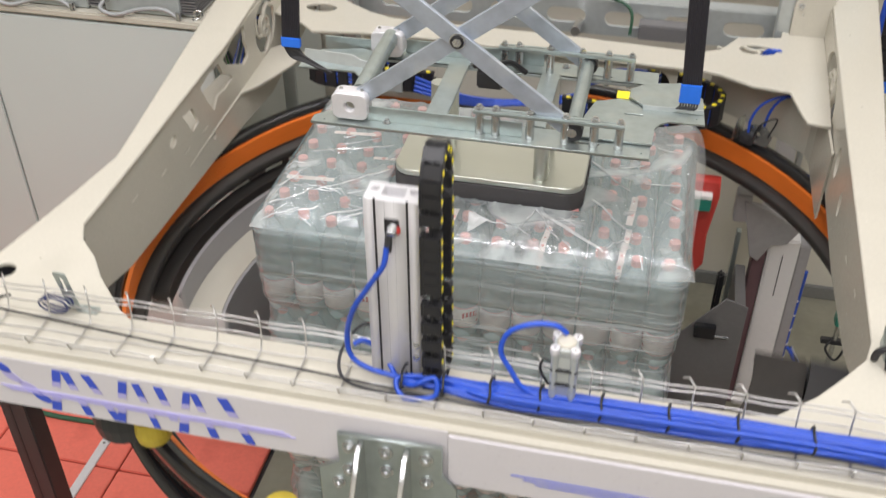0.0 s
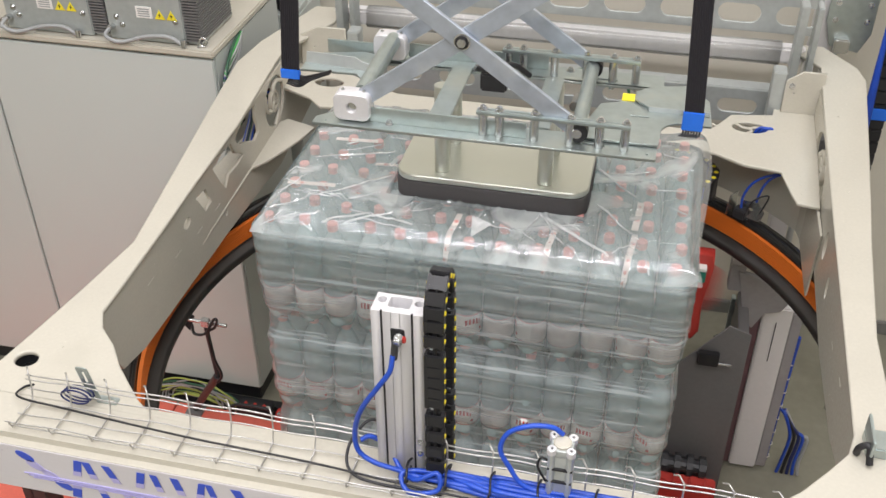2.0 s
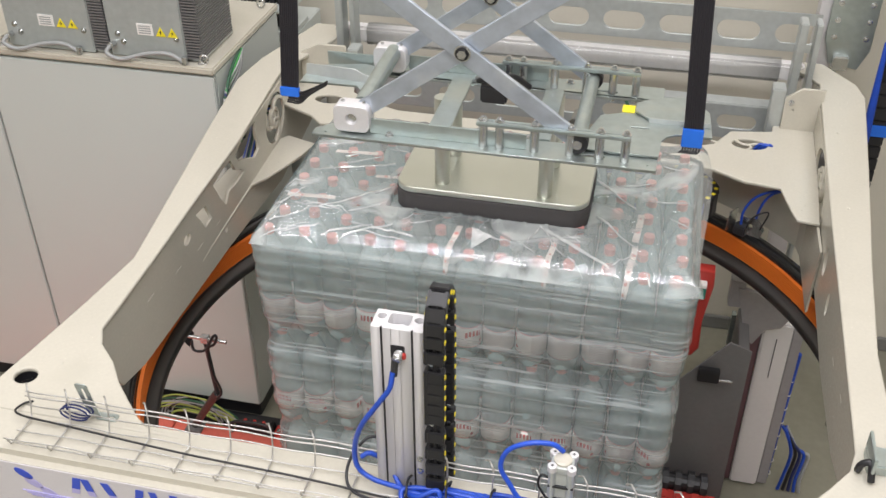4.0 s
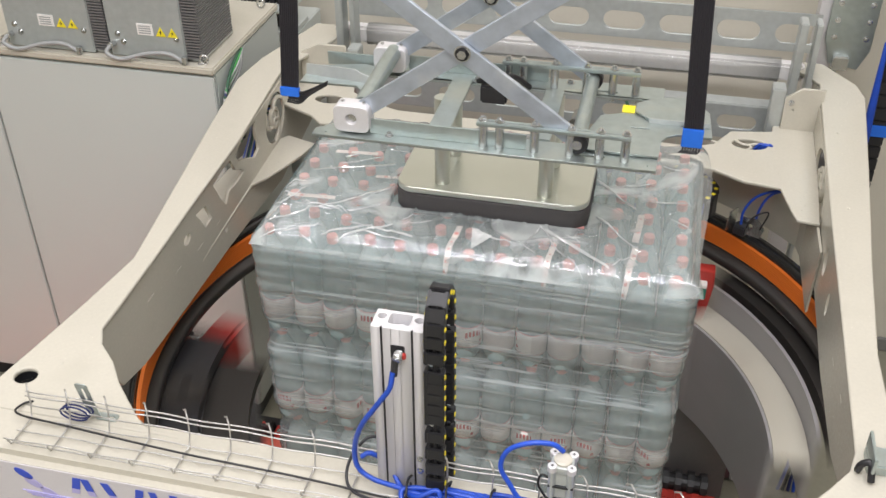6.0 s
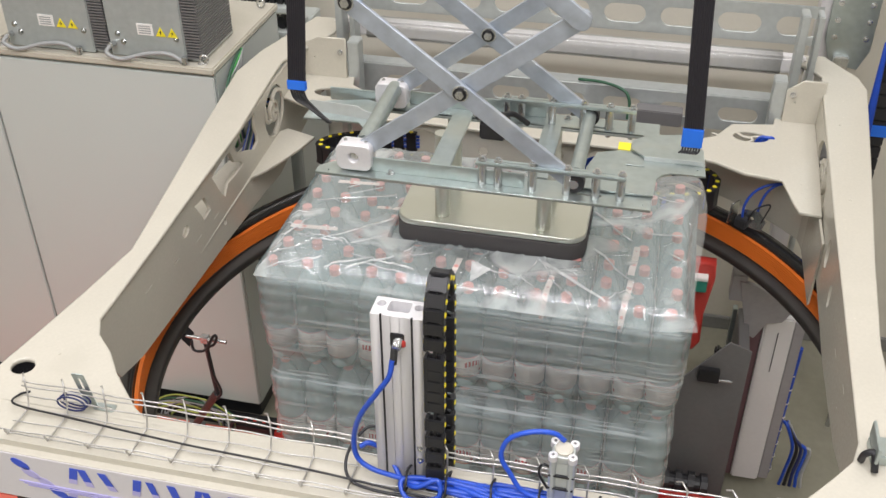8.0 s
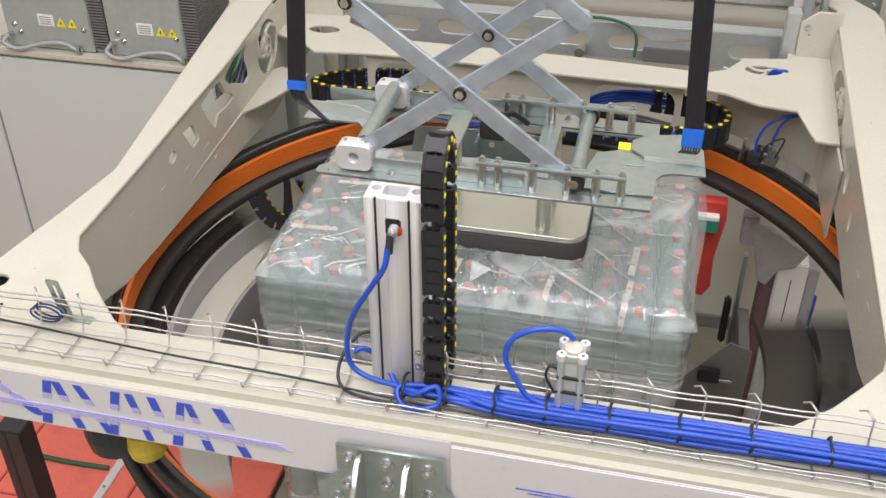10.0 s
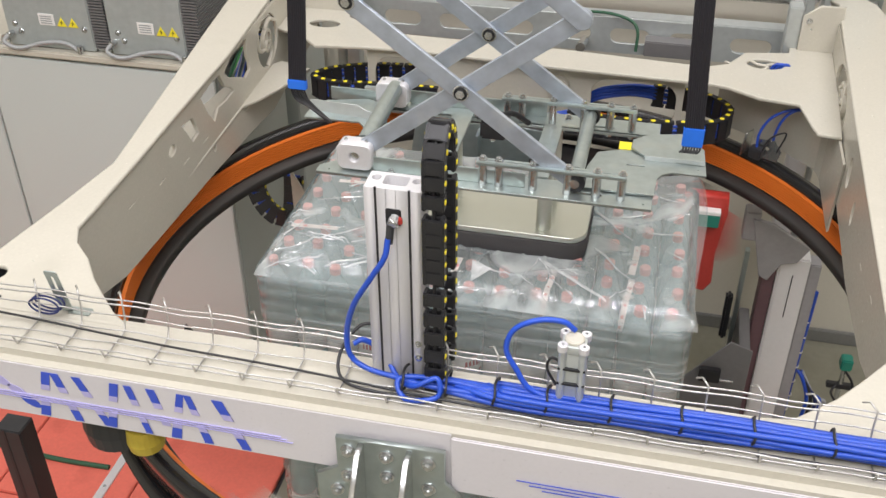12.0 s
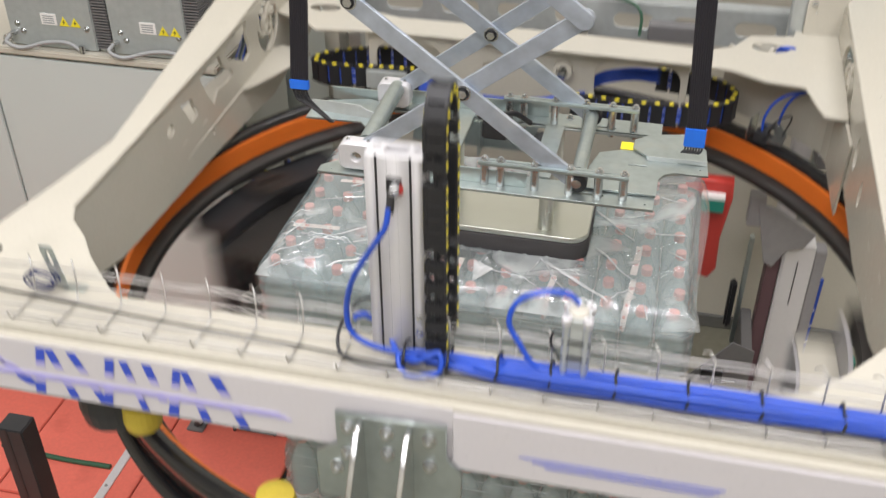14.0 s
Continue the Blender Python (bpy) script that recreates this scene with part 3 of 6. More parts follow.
    for a in range(3):
        part("deck_spoke", pipe([(0.785 + 0.066 * math.cos(a * 2.1 + 0.3), 0.985 + 0.042 * math.sin(a * 2.1 + 0.3), 0), (0.785 + 0.03 * math.cos(a * 2.1 + 0.7), 0.985 + 0.02 * math.sin(a * 2.1 + 0.7), 0), (0.785, 0.985, 0)], 0.006), CREAM, deck_part)
    for k in range(3):
        part("blue_hose", pipe([(0.81 + 0.012 * k, 1.0, 1.80), (0.80 + 0.012 * k, 0.99, 1.90), (0.82 + 0.014 * k, 0.985, 1.952), (0.85 + 0.01 * k, 0.99, 1.93), (0.86, 1.0, 1.82)], 0.006), BLUE, f)
    # upright skirt of the deck, bent round the ring
    bm = bmesh.new()
    rows = []
    for k in range(13):
        a = radians(60 - 42 * k / 12)
        x, y = 0.046 + 1.20 * math.cos(a), -0.032 + 1.20 * math.sin(a)
        x = min(x, 0.99)
        rows.append([bm.verts.new((x + dx, y + dx, z)) for dx, z in ((0, 1.70), (0, 1.937), (0.008, 1.937), (0.008, 1.70))])
    for p, q in zip(rows, rows[1:]):
        for k in range(4):
            bm.faces.new((p[k], p[(k + 1) % 4], q[(k + 1) % 4], q[k]))
    bm.faces.new(rows[0][::-1])
    bm.faces.new(rows[-1])
    bmesh.ops.recalc_face_normals(bm, faces=bm.faces[:])
    part("deck_skirt", bm, CREAM, f)
    apron = [(-0.62, 1.935), (0.52, 1.935), (0.52, 1.68), (-0.62, 1.68)]
    part("rear_apron", plate(apron, [slot(0.35, 1.815, 0.30, 0.17, 6, 0.06), oval(0.09, 1.86, 0.028, 0.028, 18), oval(-0.18, 1.84, 0.02, 0.02, 12), slot(-0.47, 1.82, 0.25, 0.17, 6, 0.06)], 0.012, 0.002), CREAM, f, at=axes((0, 0.86, 0), (1, 0, 0), (0, 0, 1)))
    part("apron_boss", lathe([(0.022, 0), (0.034, 0), (0.034, 0.035), (0.022, 0.035)], 22, close=True, at=axes((0.09, 0.856, 1.86), (1, 0, 0), (0, 0, 1))), CREAM, f)
    part("guide_pin", rod((0.09, 0.88, 1.86), (0.09, 0.80, 1.85), 0.014, 14, bevel=0.003), CHROME, f)
    low = [(-0.86, 1.955), (0.98, 1.955), (0.98, 1.815), (-0.86, 1.815)]
    part("slotted_rail", plate(low, [slot(-0.60 + 0.225 * k, 1.885, 0.155, 0.062) for k in range(7)], 0.012, 0.002), GALV, f, at=axes((0, 1.285, 0), (1, 0, 0), (0, 0, 1)))
    part("rail_lip", box(-0.86, 0.98, 1.292, 1.36, 1.945, 1.957, 0.002), GALV, f)
    top = part("rear_beam", box(-0.93, 0.98, 1.40, 1.46, 2.022, 2.09, 0.01), POSTPAINT, f, "pale rear beam still wrapped in clear plastic")
    bm = box(-0.80, 0.90, 1.392, 1.468, 2.016, 2.096, 0.012)
    bmesh.ops.subdivide_edges(bm, edges=bm.edges[:], cuts=6, use_grid_fill=True)
    for v in bm.verts:
        v.co += 0.004 * noise.noise_vector(v.co * 30)
    part("plastic_wrap", bm, WRAPFILM, top, smooth=True)
    hi = [(-0.88, 2.255), (1.02, 2.255), (1.02, 2.10), (-0.88, 2.10)]
    part("slotted_rail", plate(hi, [slot(-0.635 + 0.225 * k, 2.172, 0.17, 0.08) for k in range(8)], 0.012, 0.002), GALV, f, at=axes((0, 1.52, 0), (1, 0, 0), (0, 0, 1)))
    for x in (-0.86, 0.95):
        for dx, w in ((0, 0.03), (0.05, 0.02)):
            part("upright", box(x - w + dx, x + dx, 1.30, 1.38, 1.60, 2.30, 0.004), GALV, f)
    bolts(f, [(-0.925, 1.18 + 0.015 * (k % 2), 1.86 + 0.02 * k) for k in range(5)], "x", SMALLBOLT)
    bolts(f, [(-0.92, 1.36, 2.0), (0.985, 1.40, 2.0)], "x")
    dp = part("drive_plate", plate([(-0.42, 1.60), (0.12, 1.60), (0.12, 1.74), (-0.05, 1.76), (-0.40, 1.74)], [oval(-0.30, 1.69, 0.012, 0.012, 12), oval(-0.12, 1.70, 0.012, 0.012, 12), oval(0.05, 1.68, 0.02, 0.03, 14)], 0.008, 0.001), ZINC, f, "zinc plated ring drive plate", at=axes((0, 0.70, 0), (1, 0, 0), (0, 0, 1)))
    part("drive_rib", box(-0.17, -0.16, 1.60, 1.74, 0.004, 0.07, 0.001), ZINC, dp)
    part("drive_motor", rod((0.05, 1.66, 0.0), (0.05, 1.66, 0.07), 0.028, 16, bevel=0.003), DARK, dp)
    for x0, x1, xb in ((-0.985, -0.80, -0.93), (0.90, 1.03, 0.93)):
        rp = part("rear_panel", plate([(x0, 1.94), (x1, 1.94), (x1, 2.115), (x0 + 0.4 * (x1 - x0), 2.115), (x0, 2.075)], [oval(xb, 2.03, 0.006, 0.006, 10), oval(xb + 0.02, 2.0, 0.003, 0.003, 6), oval(xb + 0.02, 1.985, 0.003, 0.003, 6), oval(xb + 0.005, 1.99, 0.003, 0.003, 6)],
                                         0.012, 0.003), CREAM, f, at=axes((0, 1.14, 0), (1, 0, 0), (0, 0, 1)))
        part("bolt", BOLT, None, rp, at=pose(x1 - 0.02 if x0 < 0 else x0 + 0.02, 2.06, 0.006))
        part("channel", box(x1 + 0.002 if x0 < 0 else x0 - 0.05, x1 + 0.05 if x0 < 0 else x0 - 0.002, 1.15, 1.22, 1.70, 2.10, 0.004), GALV, f)
    # rear deck tube and cable
    part("cross_tube", rod((0.13, 1.10, 1.90), (0.13, 1.27, 1.86), 0.018, 14), CHROME, f)
    part("valve_box", box(0.36, 0.54, 1.21, 1.277, 1.84, 1.90, 0.004), MIDGREY, f)
    part("valve_lead", pipe([(0.33, 1.2, 1.86), (0.33, 1.22, 1.93), (0.30, 1.24, 1.965), (0.22, 1.27, 1.975), (0.12, 1.30, 1.965)], 0.006), GREEN, f)
    return f


def spine_chain(parent, path, width, height, name="energy_chain", upright=True, gap=0.036, hoses=4, pin_r=0.0085):
    """A cable chain: black links along a path, with yellow pins on both edges and hoses inside."""
    pts = glide(path, 10)
    acc, spots, last = 0.0, [(pts[0], (pts[1] - pts[0]).normalized())], pts[0]
    for a, b in zip(pts, pts[1:]):
        acc += (b - a).length
        if acc >= gap:
            acc = 0
            spots.append((b, (b - a).normalized()))
    host = part(name, pipe([p for p in pts[::4]], 0.004), BLACK, parent, "black cable chain with yellow pins")
    side = to_mesh("chain_link", box(-gap * 0.64, gap * 0.64, -0.004, 0.004, -height / 2, height / 2, 0.002), BLACK)
    bar = to_mesh("chain_bar", box(-gap * 0.52, gap * 0.52, -width / 2, width / 2, -0.004, 0.004, 0.0015), BLACK)
    pin = to_mesh("chain_pin", lathe([(pin_r, -0.001), (pin_r, 0.0022), (pin_r * 0.7, 0.0032)], 10), YELLOW)
    up = Vector((0, 0, 1)) if not upright else Vector((1, 0, 0))
    for p, way in spots:
        across = up
        nrm = across.cross(way).normalized()
        across = way.cross(nrm).normalized()
        m = Matrix((( way[0], across[0], nrm[0], p[0]), (way[1], across[1], nrm[1], p[1]), (way[2], across[2], nrm[2], p[2]), (0, 0, 0, 1)))
        for s in (-1, 1):
            part("chain_link", side, None, host, at=m @ pose(0, s * width / 2, 0))
            part("chain_pin", pin, None, host, at=m @ pose(0, s * (width / 2 + 0.0028), 0, -90 * s, 0, 0))
        for s in (-1, 1):
            part("chain_bar", bar, None, host, at=m @ pose(0, 0, s * (height / 2 - 0.005)))
    for k in range(hoses):
        off = (k - 1.5) * width * 0.2
        part("chain_hose", pipe([p + up * off for p in pts[::5]], 0.006), BLUE, host, "blue hose in the chain")
    return host


def frame_fittings(f):
    # upright square profile with corner bores
    cx, cy, w, dp, z0, z1 = -0.002, -0.965, 0.103, 0.055, TOP, 2.514
    h, v = w / 2, dp / 2
    out = [(-h, -v), (-0.034, -v), (-0.034, -v + 0.006), (-0.028, -v + 0.006), (-0.028, -v), (0.028, -v), (0.028, -v + 0.006), (0.034, -v + 0.006), (0.034, -v), (h, -v), (h, v), (-h, v)]
    holes = [oval(-0.0375, 0.008, 0.0098, 0.0098, 18), oval(0.0375, 0.008, 0.0098, 0.0098, 18), slot(0, 0.004, 0.046, 0.034, 4, 0.006)]
    col = part("profile_column", plate(out, holes, z1 - z0, 0.0006), ALU, f, "grooved natural aluminium profile column", at=pose(cx, cy, (z0 + z1) / 2))
    hz = (z1 - z0) / 2
    part("column_groove", box(-0.033, -0.029, -v - 0.0005, -v + 0.003, -hz, hz, 0), BLACK, col)
    part("column_groove", box(0.029, 0.033, -v - 0.0005, -v + 0.003, -hz, hz, 0), BLACK, col)
    for x in (-0.012, 0.006):
        part("column_line", box(x, x + 0.001, -v - 0.0006, -v, -hz, hz, 0), WIREGREY, col)
    # dark plugs stand for the shade inside the open corner bores
    for x in (-0.038, 0.038):
        part("bore", rod((x * 0.987, 0.008, hz - 0.05), (x * 0.987, 0.008, hz - 0.022), 0.0100, 14), DARK, col)
    part("core", box(-0.023, 0.023, -0.013, 0.021, hz - 0.08, hz - 0.03, 0), MIDGREY, col)
    part("core_screw", lathe([(0.008, hz - 0.03), (0.011, hz - 0.03), (0.011, hz - 0.018), (0.008, hz - 0.018)], 16, close=True), ALU, col)
    part("red_clip", box(0.010, 0.020, -v - 0.012, -v - 0.004, hz - 0.066, hz - 0.052, 0.002), RED, col)
    part("socket", box(-0.013, 0.016, -v - 0.003, -v + 0.004, hz - 0.075, hz - 0.04, 0.002), BLACK, col)
    part("fitting", rod((0.005, -v - 0.002, hz - 0.055), (0.005, -v - 0.022, hz - 0.062), 0.010, 12, bevel=0.002), CHROME, col)
    part("fitting_nut", rod((0.0, -v - 0.015, hz - 0.062), (-0.002, -v - 0.022, hz - 0.10), 0.0075, 8), DARK, col)
    for zz in (-hz + 0.10, -hz + 0.065):
        part("bolt", SMALLBOLT, None, col, at=pose(0.043, -v, zz, 90, 0, 0))
    # hose from the fitting down to the tray
    y = cy - v - 0.015
    part("blue_hose", pipe([(cx - 0.003, y - 0.01, 2.425), (cx - 0.008, y - 0.02, 2.39), (-0.035, y - 0.022, 2.345), (-0.075, y - 0.015, 2.27), (-0.098, y, 2.19), (-0.095, y + 0.0, 2.13),
                            (-0.06, y - 0.005, 2.105), (0.0, y - 0.012, 2.10), (0.06, y - 0.02, 2.098), (0.2, y - 0.02, 2.095)], 0.0058), BLUE, f)
    part("blue_hose", pipe([(-0.09, y + 0.01, 2.15), (-0.07, y + 0.02, 2.155), (-0.035, y + 0.03, 2.12), (0.0, y, 2.09), (0.04, y - 0.03, 2.10), (0.085, y - 0.02, 2.12), (0.09, y - 0.04, 2.09), (0.03, y - 0.05, 2.082),
                            (0.01, y - 0.02, 2.105), (0.08, y - 0.005, 2.105), (0.2, y - 0.01, 2.10)], 0.0056), BLUE, f)
    part("black_lead", pipe([(-0.05, -0.94, 2.16), (-0.09, -0.95, 2.158), (-0.12, -0.99, 2.12), (-0.11, -1.03, 2.088), (-0.05, -1.05, 2.083), (0.1, -1.05, 2.083)], 0.0035), BLACK, f)
    # vertical cable chain beside the column
    column_chain = spine_chain(f, [(0.077, -1.005, 2.075), (0.077, -1.005, 2.3), (0.077, -1.005, 2.55), (0.077, -0.995, 2.60), (0.077, -0.965, 2.632), (0.077, -0.93, 2.615), (0.077, -0.915, 2.56), (0.077, -0.912, 2.3), (0.077, -0.912, 2.075)], 0.032, 0.024, gap=0.026, hoses=0, pin_r=0.0055)
    # pneumatic cylinder with corner rods
    a = part("air_cylinder", plate(slot(0, 0, 0.040, 0.040, 6, 0.012), (), 0.185, 0.002), GALV, f, "square aluminium air cylinder", at=pose(0.340, -1.0, 2.15) @ Matrix.Diagonal((0.93, 0.93, 0.80, 1)))
    part("head", plate(slot(0, 0, 0.046, 0.046, 8, 0.018), (), 0.022, 0.002), GALV, a, at=pose(0, 0, 0.103))
    part("cap", lathe([(0.02, 0), (0.02, 0.006), (0.016, 0.009)], 20, at=pose(0, 0, 0.114)), CREAM, a)
    for sx in (-1, 1):
        for sy in (-1, 1):
            part("tie_rod", rod((0.02 * sx, 0.02 * sy, -0.092), (0.02 * sx, 0.02 * sy, 0.100), 0.0082, 12), GALV, a)
            part("lobe", lathe([(0.0035, 0.100), (0.0105, 0.100), (0.0105, 0.1165), (0.009, 0.118), (0.0035, 0.118)], 16, close=True, at=pose(0.021 * sx, 0.021 * sy, 0)), ALU, a)
            part("lobe_screw", rod((0.021 * sx, 0.021 * sy, 0.105), (0.021 * sx, 0.021 * sy, 0.113), 0.0034, 8), BLACK, a)
    part("foot", box(-0.035, 0.035, -0.03, 0.03, -0.105, -0.093, 0.002), CHROME, a)
    for zz in (0.0, 0.045):
        part("sensor_band", box(-0.0275, 0.0275, -0.0275, 0.0275, zz, zz + 0.006, 0), BLACK, a)
    part("sensor_lead", pipe([(-0.027, 0, 0.045), (-0.045, 0, 0.05), (-0.05, -0.005, 0.02), (-0.03, -0.01, -0.02)], 0.003), BLACK, a)
    part("blue_hose", pipe([(0.338, -0.985, 2.252), (0.315, -0.99, 2.272), (0.27, -1.0, 2.275), (0.228, -1.005, 2.25), (0.215, -1.01, 2.205), (0.235, -1.015, 2.165), (0.27, -1.02, 2.12), (0.35, -1.025, 2.105)], 0.0055), BLUE, f)
    # wire basket along the beam
    tray = part("wire_tray", pipe([(-0.91, -1.068, 2.082), (1.12, -1.068, 2.082)], 0.002, False, 1), WIRE, f, "galvanised wire cable tray")
    for yy, zz in ((-1.03, 2.082), (-0.99, 2.082), (-0.975, 2.11), (-0.973, 2.137), (-0.967, 2.145), (-1.075, 2.10)):
        line = [(x, yy + 0.0015 * math.sin(x * 31), zz + 0.0012 * math.sin(x * 31 + 1)) for x in np.linspace(-0.91, 1.12, 60)]
        part("tray_wire", pipe(line, 0.0019, False, 1), WIRE, tray)
    cross = pipe([(0, -1.078, 2.103), (0, -1.07, 2.078), (0, -0.985, 2.078), (0, -0.974, 2.11), (0, -0.972, 2.152), (-0.012, -0.955, 2.158), (-0.022, -0.945, 2.146)], 0.0021, False, 1)
    cross.materials.append(WIRE)
    for k in range(21):
        part("tray_rib", cross, None, tray, at=pose(-0.90 + 0.0995 * k, 0, 0))
    part("tray_cable", pipe([(-0.93, -0.93, 2.075), (-0.945, -0.95, 2.08), (-0.93, -0.99, 2.09), (-0.8, -1.0, 2.088), (-0.5, -1.02, 2.088), (-0.2, -1.03, 2.088), (0.1, -1.05, 2.088), (0.5, -1.06, 2.088), (1.1, -1.06, 2.088)], 0.0027), BLACK, tray)
    clip = part("clip_plate", plate(slot(0, 0, 0.022, 0.085, 4, 0.004), [slot(0, 0.018, 0.007, 0.03)], 0.003, 0.0005), ZINC, f, at=axes((-0.76, -0.955, 2.135), (1, 0, 0), (0, -0.2, 1)) @ Matrix.Diagonal((1.3, 1.45, 1, 1)))
    part("clip_foot", plate(slot(0, 0, 0.05, 0.022, 4, 0.004), [slot(0.008, 0, 0.02, 0.007)], 0.003, 0.0005), ZINC, f, at=pose(-0.73, -0.94, 2.075))
    for k in range(3):
        part("coiled_lead", pipe([(-0.79 + 0.035 * math.cos(a) + 0.004 * k, -0.975 + 0.006 * k, 2.105 + 0.02 * math.sin(a) + 0.003 * k) for a in np.linspace(0, 6.2, 14)], 0.0022), NAVY, f)
    # bundle of blue air hoses with black ties
    bundle = part("hose_bundle", pipe([(0.18, -1.025, 2.098), (0.6, -1.02, 2.098), (1.12, -1.015, 2.098)], 0.006), BLUE, f, "bundle of blue air hoses in the tray")
    rnd = random.Random(4)
    for k in range(13):
        dy, dz = (k % 5 - 2) * 0.0115, (k // 5) * 0.0105
        part("blue_hose", pipe([(0.02 + 0.02 * k, -1.005 + dy * 0.4, 2.093 + dz * 0.5)] + [(x, -1.018 + dy + rnd.uniform(-0.003, 0.003), 2.092 + dz + rnd.uniform(-0.002, 0.002)) for x in (0.22, 0.42, 0.62, 0.82, 1.0, 1.12)], 0.0057), BLUE, bundle)
    for x in (0.02, 0.105, 0.20, 0.30, 0.42, 0.55, 0.68, 0.82, 0.98):
        part("cable_tie", pipe([(x + 0.002 * math.sin(3 * a), -1.017 + 0.032 * math.cos(a), 2.102 + 0.02 * math.sin(a)) for a in np.linspace(0, 6.3, 15)], 0.0028, False, 1), BLACK, bundle)
    # bolted bracket under the beam
    b = part("front_bracket", plate([(-0.095, 2.012), (0.12, 2.017), (0.12, 1.935), (0.15, 1.90), (0.15, 1.78), (-0.14, 1.78), (-0.14, 1.90), (-0.095, 1.93)], (), 0.012, 0.002), ZINC, f, "zinc plated bracket with two ribs",
             at=axes((0, -1.116, 0), (1, 0, 0), (0, 0, 1)))
    for x in (-0.045, 0.052):
        part("rib", plate([(0, 2.008), (0.03, 2.003), (0.10, 1.90), (0.12, 1.78), (0, 1.78)], (), 0.012, 0.002), CHROME, b,
             at=axes((0, 0, 0), (1, 0, 0), (0, 1, 0)).inverted() @ axes((x, 0, 0.006), (0, 0, 1), (0, 1, 0)))
    for x, z in ((-0.072, 1.985), (0.006, 1.985), (0.09, 1.985), (0.006, 1.93), (-0.075, 1.915), (-0.10, 1.87), (0.09, 1.915)):
        part("bolt", bolt_big, None, b, at=pose(x, z, 0.006))
    # ring drive parts below the front beam
    part("guide_roller", lathe([(0.012, -0.04), (0.04, -0.04), (0.044, -0.015), (0.04, 0.025), (0.02, 0.03)], 22, at=pose(-0.60, -1.0, 1.80)), OCHRE, f, "ochre plastic guide roller", smooth=False)
    part("guide_roller", lathe([(0.012, -0.03), (0.04, -0.03), (0.045, 0.0), (0.04, 0.03), (0.02, 0.035)], 22, at=pose(-0.24, -1.13, 1.73)), OCHRE, f, "ochre plastic guide roller")
    part("motor_cover", lathe([(0.02, 0.0), (0.075, 0.0), (0.08, 0.04), (0.075, 0.10)], 24, at=pose(-0.68, -0.97, 1.76)), DARK, f, "dark motor cover")
    # right hand sensors with looping hoses
    s = part("sensor_bracket", plate([(0, 0), (0.09, 0.005), (0.10, 0.05), (0.07, 0.085), (0.015, 0.07)], [oval(0.05, 0.045, 0.008, 0.008, 10)], 0.004, 0.0005), CHROME, f, "bent steel sensor bracket", at=axes((0.775, 0.79, 1.70), (0.85, -0.5, 0.0), (0.1, -0.15, 1)))
    part("bracket_wing", plate([(0, 0), (0.05, 0), (0.045, 0.09), (0.01, 0.085)], (), 0.004, 0.0005), CHROME, s, at=pose(-0.03, 0, 0.03, 0, 70, 0))
    part("sensor_body", box(0.0, 0.045, 0.01, 0.05, 0.004, 0.04, 0.004), DARK, s)
    for k in range(2):
        part("blue_hose", pipe([(0.785 + 0.05 * k, 0.76, 1.74), (0.785 + 0.05 * k, 0.755, 1.80), (0.81 + 0.04 * k, 0.75, 1.86), (0.86 + 0.02 * k, 0.75, 1.895), (0.93, 0.76, 1.90), (0.99, 0.78, 1.88)], 0.0048), BLUE, f)
    part("black_lead", pipe([(0.80, 0.75, 1.72), (0.82, 0.74, 1.79), (0.87, 0.75, 1.81), (0.85, 0.74, 1.74)], 0.003), BLACK, f)
    # cable chain loops on the ring plane behind the load
    spine_chain(f, [(-0.36, 0.775, 1.80), (-0.55, 0.765, 1.80), (-0.72, 0.748, 1.80), (-0.80, 0.775, 1.80), (-0.795, 0.82, 1.80), (-0.74, 0.87, 1.80), (-0.61, 0.925, 1.80), (-0.45, 0.945, 1.80)], 0.075, 0.024, upright=False)
    spine_chain(f, [(0.16, 0.70, 1.80), (0.31, 0.685, 1.80), (0.46, 0.69, 1.80), (0.62, 0.725, 1.80), (0.680, 0.80, 1.80), (0.665, 0.88, 1.80), (0.58, 0.945, 1.80), (0.42, 0.97, 1.80)], 0.075, 0.024, upright=False)
    part("chain_mount", box(-0.60, -0.45, 0.735, 0.752, 1.765, 1.835, 0.003), GALV, f)
    for k in range(4):
        part("blue_hose", pipe([(-0.40, 0.72 + 0.01 * k, 1.79 + 0.012 * k), (-0.2, 0.70, 1.77 + 0.01 * k), (0.0, 0.72 + 0.01 * k, 1.78), (0.18, 0.76, 1.79 + 0.01 * k)], 0.006), BLUE, f)
        part("blue_hose", pipe([(0.44, 0.965, 1.79 + 0.014 * k), (0.34, 0.955, 1.80 + 0.012 * k), (0.24, 0.93, 1.79 + 0.012 * k), (0.18, 0.93, 1.76 + 0.01 * k)], 0.007), BLUE, f)
    # chain hanging under the rear left
    spine_chain(f, [(-1.12, 0.84, 1.33), (-1.10, 0.82, 1.25), (-1.04, 0.80, 1.19), (-0.97, 0.80, 1.18), (-0.955, 0.82, 1.24), (-0.95, 0.84, 1.36)], 0.07, 0.024, upright=True)
    part("hanger", plate([(0, 0.25), (0.0, 0.0), (0.10, 0.06)], (), 0.008, 0.001), CREAM, f, at=axes((-0.945, 0.8, 1.16), (1, 0, 0), (0, 0, 1)))
    # pad post on the right that rides with the frame, scaled about the camera
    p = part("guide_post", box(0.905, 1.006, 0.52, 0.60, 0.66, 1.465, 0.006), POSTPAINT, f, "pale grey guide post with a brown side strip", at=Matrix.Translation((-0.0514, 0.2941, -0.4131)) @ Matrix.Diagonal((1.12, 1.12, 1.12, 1)))
